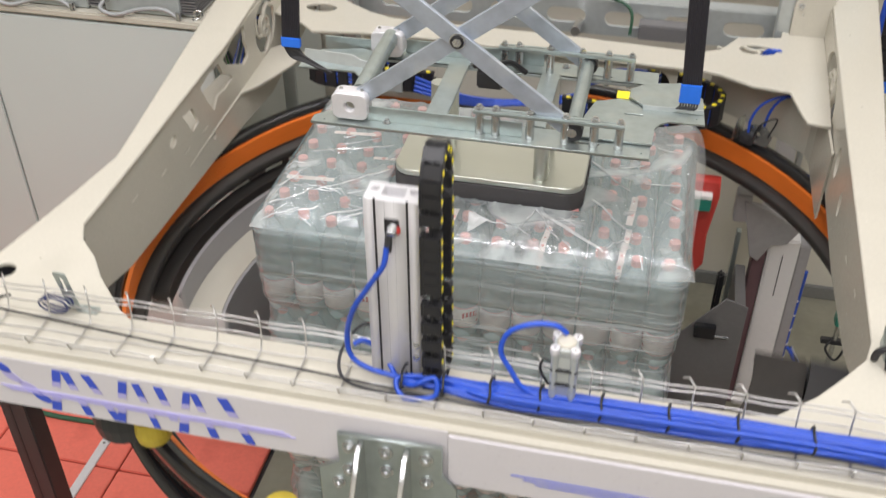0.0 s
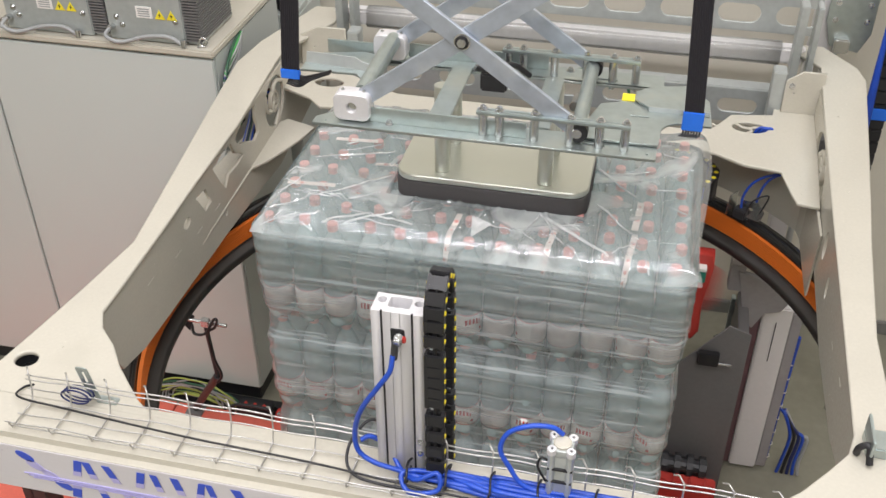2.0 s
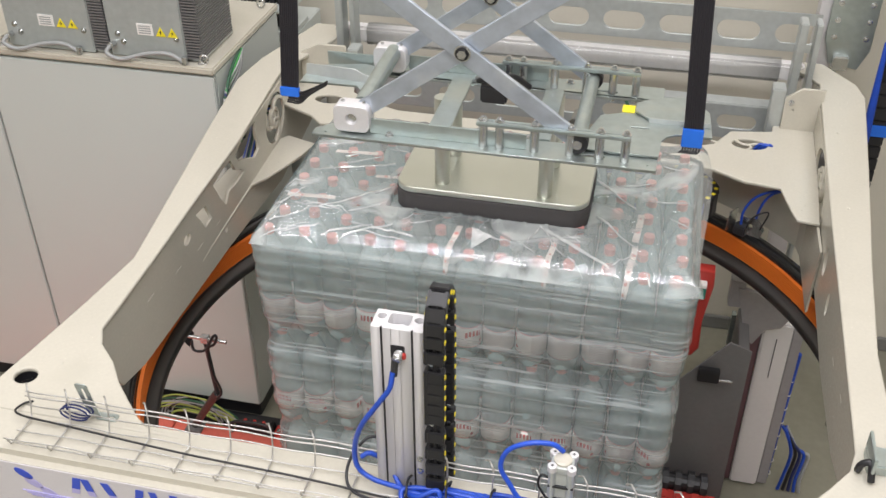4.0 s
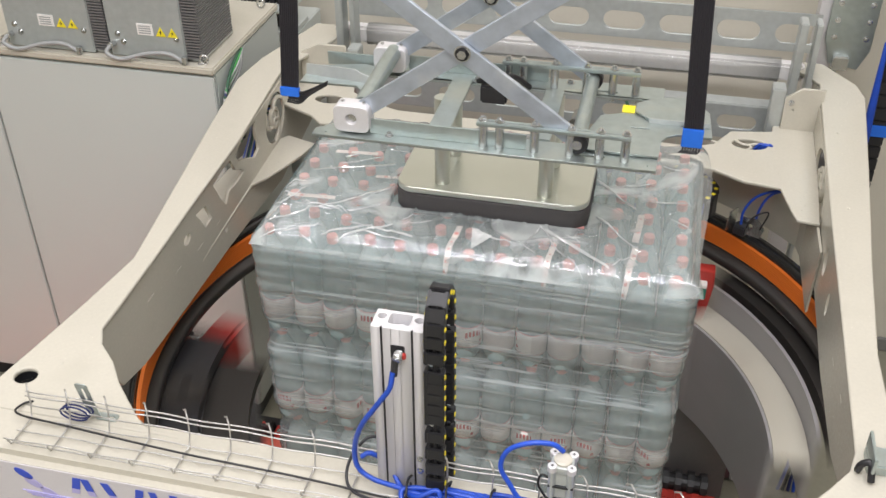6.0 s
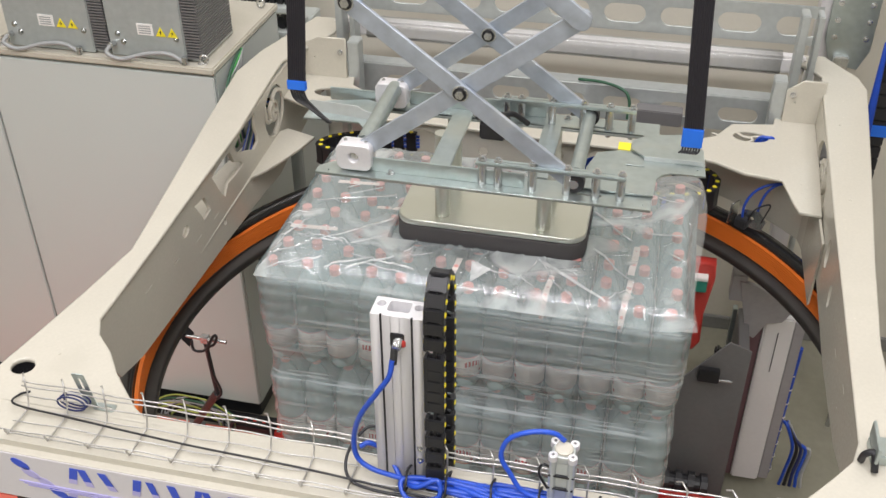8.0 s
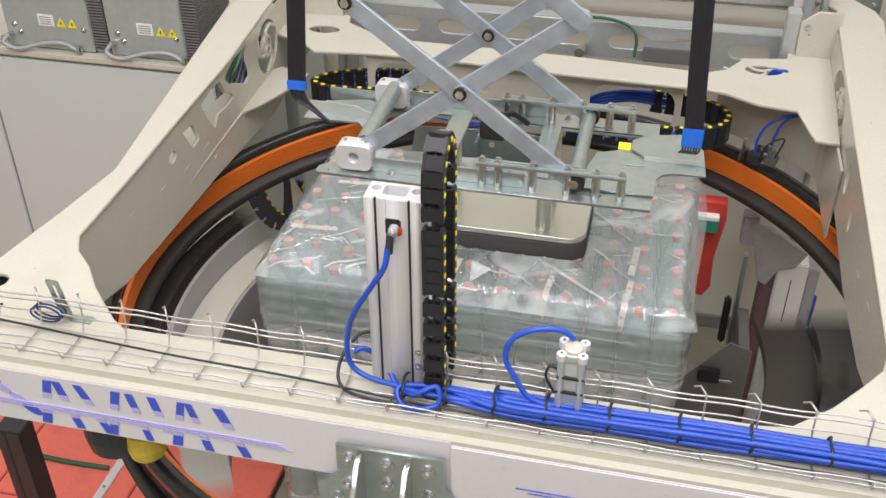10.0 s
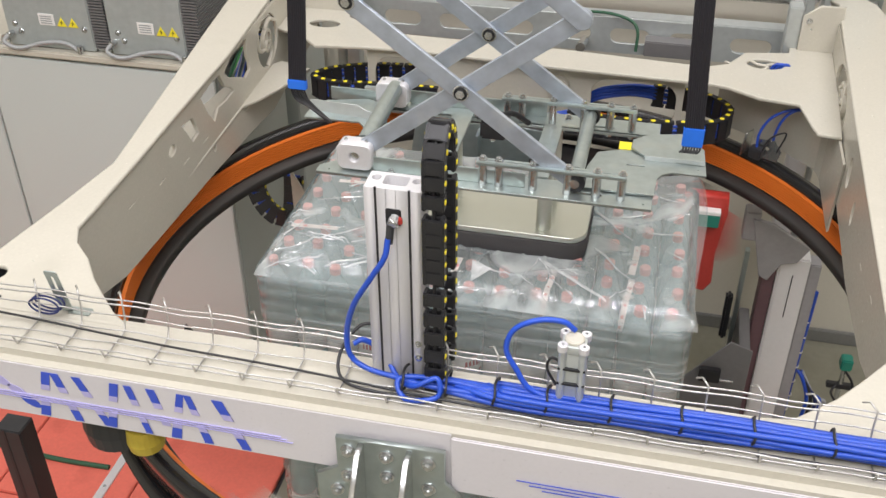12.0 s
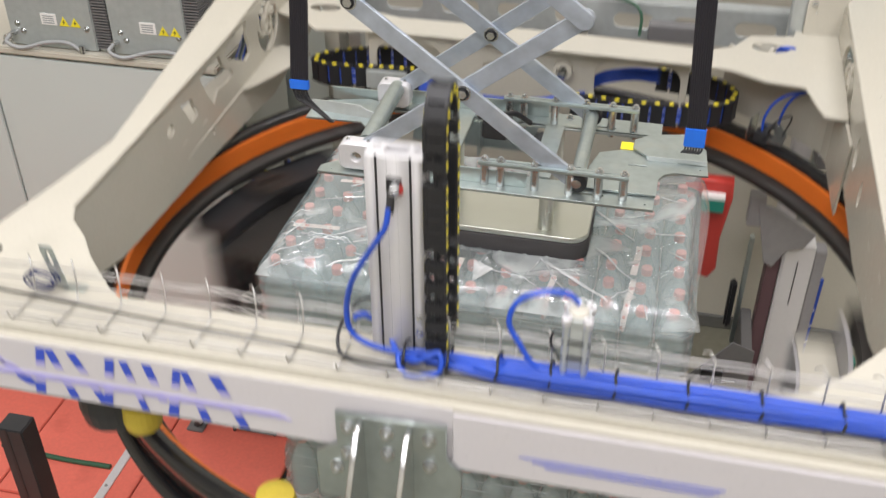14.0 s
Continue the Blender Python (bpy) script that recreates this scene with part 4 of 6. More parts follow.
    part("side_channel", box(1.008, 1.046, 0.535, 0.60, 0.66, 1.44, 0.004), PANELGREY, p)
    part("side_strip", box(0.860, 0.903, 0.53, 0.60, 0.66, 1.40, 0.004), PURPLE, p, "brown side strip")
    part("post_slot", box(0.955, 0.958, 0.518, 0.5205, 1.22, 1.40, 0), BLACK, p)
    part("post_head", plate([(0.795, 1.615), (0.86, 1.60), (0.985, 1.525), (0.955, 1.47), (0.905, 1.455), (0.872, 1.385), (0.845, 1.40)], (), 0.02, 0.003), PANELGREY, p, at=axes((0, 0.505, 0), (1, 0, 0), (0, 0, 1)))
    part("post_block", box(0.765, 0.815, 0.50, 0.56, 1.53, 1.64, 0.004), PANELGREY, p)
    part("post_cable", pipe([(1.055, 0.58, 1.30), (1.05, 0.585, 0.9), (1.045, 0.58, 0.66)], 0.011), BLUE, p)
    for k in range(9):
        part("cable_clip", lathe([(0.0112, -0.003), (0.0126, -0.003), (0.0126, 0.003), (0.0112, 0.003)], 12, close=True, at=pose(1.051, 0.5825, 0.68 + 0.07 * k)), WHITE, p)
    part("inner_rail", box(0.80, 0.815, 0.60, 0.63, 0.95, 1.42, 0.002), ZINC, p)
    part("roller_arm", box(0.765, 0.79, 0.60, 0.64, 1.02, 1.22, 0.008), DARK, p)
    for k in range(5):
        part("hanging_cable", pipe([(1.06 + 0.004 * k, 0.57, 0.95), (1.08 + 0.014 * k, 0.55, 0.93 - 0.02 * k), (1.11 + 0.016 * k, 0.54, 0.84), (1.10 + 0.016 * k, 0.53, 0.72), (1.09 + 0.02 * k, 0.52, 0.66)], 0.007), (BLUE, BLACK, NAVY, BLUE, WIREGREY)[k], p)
    part("corner_angle", box(0.985, 1.10, -0.73, -0.665, TOP + 0.002, TOP + 0.03, 0.003), ZINC, f)
    part("corner_angle", box(0.985, 0.992, -0.76, -0.665, TOP + 0.031, TOP + 0.075, 0.002), ZINC, f)
    part("corner_clip", pipe([(0.965, -0.73, TOP + 0.01), (0.968, -0.735, TOP + 0.035), (0.985, -0.74, TOP + 0.045), (0.99, -0.76, TOP + 0.01)], 0.008), BLACK, f)
    # red clamp arm
    r = part("clamp_arm", plate([(0.565, 1.56), (0.715, 1.56), (0.72, 1.50), (0.70, 1.33), (0.705, 1.20), (0.685, 1.165), (0.655, 1.17), (0.635, 1.32), (0.59, 1.45)], (), 0.05, 0.008), RED, f, "red painted clamp arm",
             at=axes((0, 0.72, 0), (1, 0, 0), (0, 0, 1)))
    part("clamp_block", box(0.62, 0.70, 1.46, 1.51, 0.026, 0.06, 0.003), PCBGREEN, r, "green terminal block")
    part("clamp_block_top", box(0.62, 0.70, 1.51, 1.525, 0.026, 0.06, 0.002), WHITE, r)
    return column_chain


bolt_big = bolt_mesh(0.0105, 0.009)


# ---- the turning ring ----
RC = (0.046, -0.032)


def carriage_arc(a0, a1, r0, r1, z0, z1, n=14):
    bm = bmesh.new()
    rows = []
    for i in range(n + 1):
        a = radians(a0 + (a1 - a0) * i / n)
        rows.append([bm.verts.new((r * math.cos(a), r * math.sin(a), z)) for r, z in ((r0, z0), (r1, z0), (r1, z1), (r0, z1))])
    for p, q in zip(rows, rows[1:]):
        for k in range(4):
            bm.faces.new((p[k], p[(k + 1) % 4], q[(k + 1) % 4], q[k]))
    bm.faces.new(rows[0][::-1])
    bm.faces.new(rows[-1])
    bmesh.ops.bevel(bm, geom=[e for e in bm.edges if e.calc_face_angle(0) > 0.9], offset=0.004, segments=1, affect="EDGES")
    return bm


def ring():
    r = thing("wrapping_ring", "black steel turning ring with orange drive belt", "ring")
    r.matrix_basis = pose(RC[0], RC[1], 0)
    S = 160
    part("outer_rim", lathe([(1.112, 1.60), (1.150, 1.60), (1.155, 1.655), (1.150, 1.688), (1.120, 1.690), (1.112, 1.668)], S, close=True), RIMBLACK, r, smooth=True)
    # ribbed belt
    prof = [(1.103, 1.588)]
    for k in range(8):
        z = 1.591 + 0.0088 * k
        prof += [(1.1035, z), (1.0975, z + 0.0012), (1.0975, z + 0.0066), (1.1035, z + 0.0078)]
    prof += [(1.103, 1.662), (1.109, 1.662), (1.109, 1.588)]
    part("drive_belt", lathe(prof, S, close=True), ORANGE, r, "ribbed orange drive belt")
    part("inner_ring", lathe([(1.062, 1.548), (1.075, 1.540), (1.111, 1.540), (1.111, 1.586), (1.09, 1.586), (1.082, 1.579), (1.068, 1.576), (1.063, 1.568)], S, close=True), RINGGREY, r, smooth=True)
    part("lower_flange", lathe([(1.13, 1.52), (1.165, 1.515), (1.17, 1.54), (1.13, 1.56)], S, close=True), RIMBLACK, r, smooth=True)
    # film carriage: plates, reel, rollers and a red drive at its rear end
    def round_at(a, rad, z=0.0):
        return Vector((rad * math.cos(radians(a)), rad * math.sin(radians(a)), z))
    c = part("film_carriage", carriage_arc(2, 37, 0.95, 1.09, 1.47, 1.515), DARK, r, "black film carriage with reel")
    part("inner_arm", carriage_arc(6, 40, 0.80, 0.945, 1.435, 1.468), RINGGREY, c)
    part("lower_plate", carriage_arc(8, 37, 0.79, 0.98, 0.88, 0.90), DARK, c)
    part("back_panel", carriage_arc(3, 35, 1.045, 1.058, 1.12, 1.46), BLACK, c)
    part("film_reel", lathe([(0.035, 0.91), (0.095, 0.91), (0.10, 0.92), (0.10, 1.39), (0.095, 1.40), (0.035, 1.40)], 32, close=True, at=Matrix.Translation(round_at(14, 0.90))), FILMROLL, c, "reel of clear stretch film")
    for a, rad, w, mat in ((23, 0.84, 0.030, RUBBER), (27, 0.88, 0.030, RUBBER), (31, 0.83, 0.022, ALU), (33, 0.90, 0.034, RUBBER), (36, 0.84, 0.018, CHROME)):
        part("roller", rod(round_at(a, rad, 0.90), round_at(a, rad, 1.435), w, 16), mat, c)
    for a in (7, 38):
        part("frame_post", box(-0.03, 0.03, -0.035, 0.035, 0.86, 1.46, 0.006), DARK, c, at=Matrix.Translation(round_at(a, 0.96)) @ pose(0, 0, 0, 0, 0, a))
    part("gearbox", box(-0.06, 0.06, -0.08, 0.08, 1.20, 1.45, 0.012), MIDGREY, c, at=Matrix.Translation(round_at(25, 0.97)) @ pose(0, 0, 0, 0, 0, 25))
    part("drive_wheel", lathe([(0.02, 1.515), (0.075, 1.515), (0.08, 1.53), (0.075, 1.545), (0.02, 1.545)], 24, close=True, at=Matrix.Translation(round_at(20, 1.0))), RINGGREY, c)
    for k in range(4):
        part("cable", pipe([round_at(4 + k, 1.03, 1.30), round_at(10 + k, 1.0, 1.36 + 0.02 * k), round_at(18 + k, 0.98, 1.42), round_at(26 + k, 1.02, 1.40 + 0.01 * k)], 0.008), BLACK, c)
    part("red_motor", box(-0.055, 0.055, -0.06, 0.06, 1.30, 1.46, 0.014), RED, c, "red drive housing", at=Matrix.Translation(round_at(-3, 1.03)) @ pose(0, 0, 0, 0, 0, -3))
    # balancing carriage opposite: curved cream shelf, its hanging panel's shade coloured in grey
    b = part("balance_carriage", carriage_arc(184, 232, 0.885, 0.995, 1.395, 1.405), CREAM, r, "cream balancing carriage, its shaded faces coloured grey")
    part("channel", carriage_arc(184, 234, 1.03, 1.09, 1.46, 1.515), RINGGREY, b)
    part("back_panel", carriage_arc(186, 232, 0.997, 1.01, 1.20, 1.50), PANELGREY, b)
    part("panel", carriage_arc(186, 231, 0.875, 0.885, 0.98, 1.40), PANELGREY, b)
    part("end_plate", box(-0.07, 0.07, -0.006, 0.006, 0.99, 1.40, 0.003), ALU, b, at=Matrix.Translation(round_at(232, 0.94)) @ pose(0, 0, 0, 0, 0, 232))
    part("weight", carriage_arc(196, 222, 0.90, 0.985, 1.05, 1.36), GALV, b)
    return r


# ---- the top press ----
PIV, SLD, PY0, PY1 = -0.292, 0.262, -0.30, 0.055
ZP = 2.285


def scissor_angle(dz):
    """Bars flatten a little as the press is lifted."""
    return 35.4 - dz * 12


BARLEN = 0.675


def top_press():
    p = thing("top_press", "zinc plated scissor press with aluminium pressing plate", "press")
    for y, s in ((PY0, -1), (PY1, 1)):
        base = part("base_rail", plate([(-0.39, -0.05), (0.45, -0.05), (0.45, 0.035), (-0.33, 0.035), (-0.39, -0.02)] if s < 0 else [(-0.36, -0.04), (0.45, -0.04), (0.45, 0.04), (-0.36, 0.04)],
                                       [oval(-0.36, -0.035, 0.004, 0.004, 8), oval(0.43, -0.03, 0.004, 0.004, 8), slot(0.30, -0.012, 0.06, 0.012)], 0.008, 0.001), ZINC, p, at=pose(0, y, ZP - 0.045))
        part("rail_web", box(-0.25, 0.14, y + 0.012 * s, y + 0.018 * s, ZP - 0.041, ZP - 0.002, 0.001), ZINC, p)
        # slide guide: upper bar on spacers
        guide = part("guide_bar", box(0.02, 0.385, y - 0.035, y - 0.021, ZP + 0.018, ZP + 0.028, 0.002), ZINC, p)
        part("guide_bar", box(0.02, 0.385, y - 0.021, y - 0.008, ZP + 0.018, ZP + 0.0275, 0.002), ZINC, p)
        for x in (0.035, 0.075, 0.16, 0.245, 0.315, 0.375):
            sp = part("spacer", rod((x, y - 0.02, ZP - 0.041), (x, y - 0.02, ZP + 0.017), 0.011, 14), CHROME, p)
            part("nut", BOLT, None, sp, at=pose(x, y - 0.02, ZP + 0.028))
            part("washer", rod((x, y - 0.02, ZP - 0.062), (x, y - 0.02, ZP - 0.050), 0.008, 6), CHROME, sp)
        part("roller", lathe([(0.010, -0.012), (0.026, -0.012), (0.026, 0.012), (0.010, 0.012)], 20, close=True, at=axes((SLD, y - 0.012, ZP - 0.008), (1, 0, 0), (0, 0, 1))), BLACK, p)
        part("axle", rod((SLD, y - 0.03, ZP - 0.008), (SLD, y + 0.02, ZP - 0.008), 0.012, 16), CHROME, p)
        # bearing block with bore
        blk = part("bearing_block", plate(slot(0, 0, 0.086, 0.066, 4, 0.016), [oval(0, 0, 0.016, 0.016, 20)], 0.045, 0.003), ALU, p, "machined aluminium bearing block", at=axes((PIV, y - 0.012, ZP + 0.0), (1, 0, 0), (0, 0, 1)))
        part("shaft_end", rod((0, 0, -0.02), (0, 0, 0.012), 0.0125, 16), CHROME, blk)
        for x in (-0.025, 0.028):
            part("bolt", SMALLBOLT, None, blk, at=pose(x, 0.033, 0, -90, 0, 0))
    part("cross_tube", rod((PIV + 0.01, PY0 + 0.03, ZP + 0.01), (PIV + 0.01, PY1 - 0.02, ZP + 0.02), 0.022, 18), ZINC, p)
    part("cross_tube", rod((SLD, PY0 + 0.02, ZP - 0.005), (SLD, PY1, ZP - 0.005), 0.018, 18), ZINC, p)
    # end plates with turned-up lips
    part("left_plate", plate([(-0.50, -0.12), (-0.345, -0.115), (-0.30, -0.17), (-0.27, -0.11), (-0.30, 0.0), (-0.36, 0.02), (-0.47, -0.01), (-0.50, -0.05)], (), 0.006, 0.001), ZINC, p, at=pose(0, 0, ZP - 0.02))
    part("left_lip", plate([(-0.50, -0.022), (-0.33, -0.022), (-0.27, 0.0), (-0.34, 0.012), (-0.36, 0.022), (-0.50, 0.020)], (), 0.005, 0.001), GALV, p, at=axes((0, -0.125, ZP - 0.004), (1, -0.12, 0), (0, 0.25, 1)))
    part("rear_lip", box(-0.47, -0.30, 0.024, 0.030, ZP - 0.03, ZP + 0.008, 0.001), ZINC, p)
    part("right_plate", plate([(0.30, -0.111), (0.353, -0.087), (0.42, 0.007), (0.515, 0.036), (0.568, -0.043), (0.575, -0.174), (0.49, -0.175), (0.468, -0.19), (0.455, -0.215), (0.452, -0.295), (0.28, -0.295), (0.28, -0.19)], [slot(0.40, -0.16, 0.05, 0.008), oval(0.555, -0.15, 0.004, 0.004, 8)], 0.006, 0.001), ZINC, p, at=pose(0, 0, ZP - 0.036))
    part("right_cover", plate([(0.385, -0.085), (0.43, -0.125), (0.568, -0.13), (0.562, -0.045), (0.51, 0.025), (0.425, 0.0), (0.385, -0.04)], (), 0.006, 0.001), ZINC, p, at=pose(0, 0, ZP - 0.014, 0, 2, 0))
    part("cover_edge", box(0.42, 0.57, -0.1285, -0.1255, ZP - 0.033, ZP - 0.02, 0), GALV, p)
    part("warning_sticker", box(0.35, 0.382, -0.085, -0.045, ZP - 0.0325, ZP - 0.031, 0), YELLOW, p, "yellow warning sticker")
    part("middle_channel", box(-0.115, -0.06, -0.26, 0.03, ZP - 0.045, ZP - 0.035, 0.002), ZINC, p)
    part("middle_channel", box(0.14, 0.19, -0.26, 0.03, ZP - 0.05, ZP - 0.04, 0.002), ZINC, p)
    part("motor", box(-0.02, 0.05, -0.08, 0.0, ZP - 0.05, ZP + 0.0, 0.005), DARK, p)
    bolts(p, [(-0.2, PY0 - 0.02, ZP - 0.041), (0.09, PY0 + 0.02, ZP - 0.041), (-0.05, PY1 - 0.02, ZP - 0.041), (0.2, PY1 + 0.02, ZP - 0.041)])
    part("cable_loop", pipe([(-0.03, -0.05, ZP), (0.02, -0.08, ZP + 0.02), (0.06, -0.03, ZP + 0.01), (0.1, 0.0, ZP - 0.03)], 0.008), BLACK, p)
    # pressing pad on four posts
    for x, y in ((-0.125, -0.065), (0.165, -0.07), (-0.125, 0.10), (0.165, 0.095)):
        part("post", rod((x, y, 1.972), (x, y, ZP - 0.05), 0.021, 24, bevel=0.001), BRUSHED, p, smooth=False)
    part("pressing_plate", plate(slot(0.018, 0.032, 0.535, 0.285, 8, 0.05), (), 0.018, 0.003), BRUSHED, p, "brushed aluminium pressing plate", at=pose(0, 0, 1.963))
    part("foam_pad", plate(slot(0.018, 0.032, 0.538, 0.288, 8, 0.052), (), 0.058, 0.004), FOAM, p, "dark grey foam pad", at=pose(0, 0, 1.924))
    # scissor bars: two stages a side
    made = []
    barm = plate(slot(BARLEN / 2, 0, BARLEN + 0.042, 0.041), [], 0.012, 0.0015)
    barm.materials.append(BARS)
    for side, y in ((0, PY0), (1, PY1)):
        for stage in (0, 1):
            for kind in ("rising", "falling"):
                ob = part("scissor_bar", barm, None, p)
                pin = part("pivot_bolt", bolt_pivot, None, ob, at=pose(BARLEN / 2, 0, 0.006))
                if kind == "falling":
                    part("pivot_bolt", bolt_pivot, None, ob, at=pose(BARLEN, 0, 0.006))
                made.append((ob, y, stage, kind, -1 if side == 0 else 1))
    return p, made


def pivot_mesh():
    """A wide bright washer and hexagon head, a dark disc for its shaded socket."""
    bm = rod((0, 0, 0), (0, 0, 0.003), 0.020, 24)
    rod((0, 0, 0.003), (0, 0, 0.007), 0.0165, 24, bm=bm)
    rod((0, 0, 0.007), (0, 0, 0.013), 0.0115, 6, bm=bm)
    n = len(bm.faces)
    rod((0, 0, 0.013), (0, 0, 0.0136), 0.0068, 6, bm=bm)
    bm.faces.ensure_lookup_table()
    for face in bm.faces[n:]:
        face.material_index = 1
    me = to_mesh("pivot_bolt", bm, CHROME)
    me.materials.append(SOCKETSHADE)
    return me


bolt_pivot = pivot_mesh()


def bar_pose(y, stage, kind, dz, side):
    a = radians(scissor_angle(dz))
    w, h = BARLEN * math.cos(a), BARLEN * math.sin(a)
    x = PIV if kind == "rising" else PIV + w
    z = ZP + stage * h
    yy = y - (0.016 if kind == "falling" else 0.002)
    way = (math.cos(a), 0, math.sin(a)) if kind == "rising" else (-math.cos(a), 0, math.sin(a))
    across = (-math.sin(a), 0, math.cos(a)) if kind == "rising" else (math.sin(a), 0, math.cos(a))
    if kind == "falling":
        across = tuple(-c for c in across)
    return axes((x, yy, z), way, across)


def flat_cable(path, w, label):
    """A hanging flat cable: a ribbon of constant width with a taped end and a fan of wires."""
    c = thing("flat_cable", label, "cable", "hanging flat cables")
    pts = glide(path, 8)
    bm = bmesh.new()
    rows = []
    for q in pts:
        rows.append([bm.verts.new((q.x + sx * w / 2, q.y + sy * 0.003, q.z)) for sx, sy in ((-1, -1), (1, -1), (1, 1), (-1, 1))])
    for a, b in zip(rows, rows[1:]):
        for k in range(4):
            bm.faces.new((a[k], a[(k + 1) % 4], b[(k + 1) % 4], b[k]))
    bm.faces.new(rows[0][::-1])
    bm.faces.new(rows[-1])
    part("ribbon", bm, RUBBER, c)
    for k in range(9):
        off = -w / 2 + w * (k + 0.5) / 9
        part("ribbon_cord", pipe([(q.x + off, q.y - 0.003, q.z) for q in pts[::2]], 0.0022, False, 1), RUBBER, c)
    return c, pts[-1]


def flat_cables():
    c, e = flat_cable([(-0.425, -0.24, 3.3), (-0.433, -0.24, 2.85), (-0.445, -0.24, 2.56), (-0.462, -0.24, 2.325)], 0.046, "black flat cable with blue tape hanging to the press")
    part("tape", box(e.x - 0.025, e.x + 0.025, e.y - 0.008, e.y + 0.006, e.z - 0.022, e.z + 0.004, 0.002), TAPE, c, "blue tape")
    fan = part("wire_fan", pipe([(0, 0, 0), (0.03, -0.004, -0.032), (0.08, -0.01, -0.075)], 0.0028), BLACK, c, "fan of thin black wires")
    for k in range(6):
        x = -0.02 + 0.0066 * k
        part("wire", pipe([(x, 0, 0.004), (x + 0.012, -0.002, -0.028), (0.04 + x * 0.6, -0.006, -0.05 - 0.2 * x), (0.085 + x * 0.3, -0.012, -0.08)], 0.0028), BLACK, fan)
    c_end = e
    d, e = flat_cable([(0.48, -0.2, 3.4), (0.497, -0.2, 2.9), (0.507, -0.2, 2.63), (0.528, -0.2, 2.282)], 0.046, "black flat cable with blue taped end beside the press")
    part("tape", box(e.x - 0.025, e.x + 0.025, e.y - 0.008, e.y + 0.006, e.z - 0.046, e.z + 0.004, 0.002), TAPE, d, "blue tape")
    for k in range(7):
        x = e.x - 0.02 + 0.0066 * k
        part("wire", pipe([(x, e.y, e.z - 0.044), (x, e.y - 0.004, e.z - 0.055), (x - 0.008, e.y - 0.012, e.z - 0.06)], 0.0025), BLACK, d)
    return c, d, fan, Vector((c_end.x, c_end.y, c_end.z - 0.022))


# ---- the pallet load ----
PITCH, NX, NY, LAYER, CAPTOP, TALL, LOAD_Y = 0.0925, 13, 8, 0.355, 1.90, 0.352, 0.0456


def bottle_meshes():
    body = [(0.018, 0.004), (0.030, 0.0), (0.040, 0.010), (0.0425, 0.028), (0.043, 0.05), (0.0425, 0.073), (0.0432, 0.12), (0.0425, 0.15), (0.0435, 0.175), (0.0425, 0.20), (0.040, 0.222), (0.033, 0.248), (0.023, 0.272), (0.0145, 0.286), (0.0135, 0.300)]
    bm = lathe([(r, z * TALL / 0.3138) for r, z in body], 20)
    for v in bm.verts:
        if v.co.z < 0.03:
            a = math.atan2(v.co.y, v.co.x)
            v.co.z += 0.009 * (0.5 - 0.5 * math.cos(5 * a)) * (1 - v.co.z / 0.03)
    b = to_mesh("bottle", bm, PETMAT, True)
    cap = to_mesh("cap", lathe([(r, z + TALL - 0.3138) for r, z in ((0.0150, 0.292), (0.0153, 0.294), (0.0153, 0.311), (0.0143, 0.3135), (0.006, 0.3138))], 16), CAPRED, False)
    lab = to_mesh("label", lathe([(0.0434, 0.052), (0.0441, 0.0522), (0.0441, 0.1248), (0.0434, 0.125)], 24, close=True), LABEL, True)
    return b, cap, lab


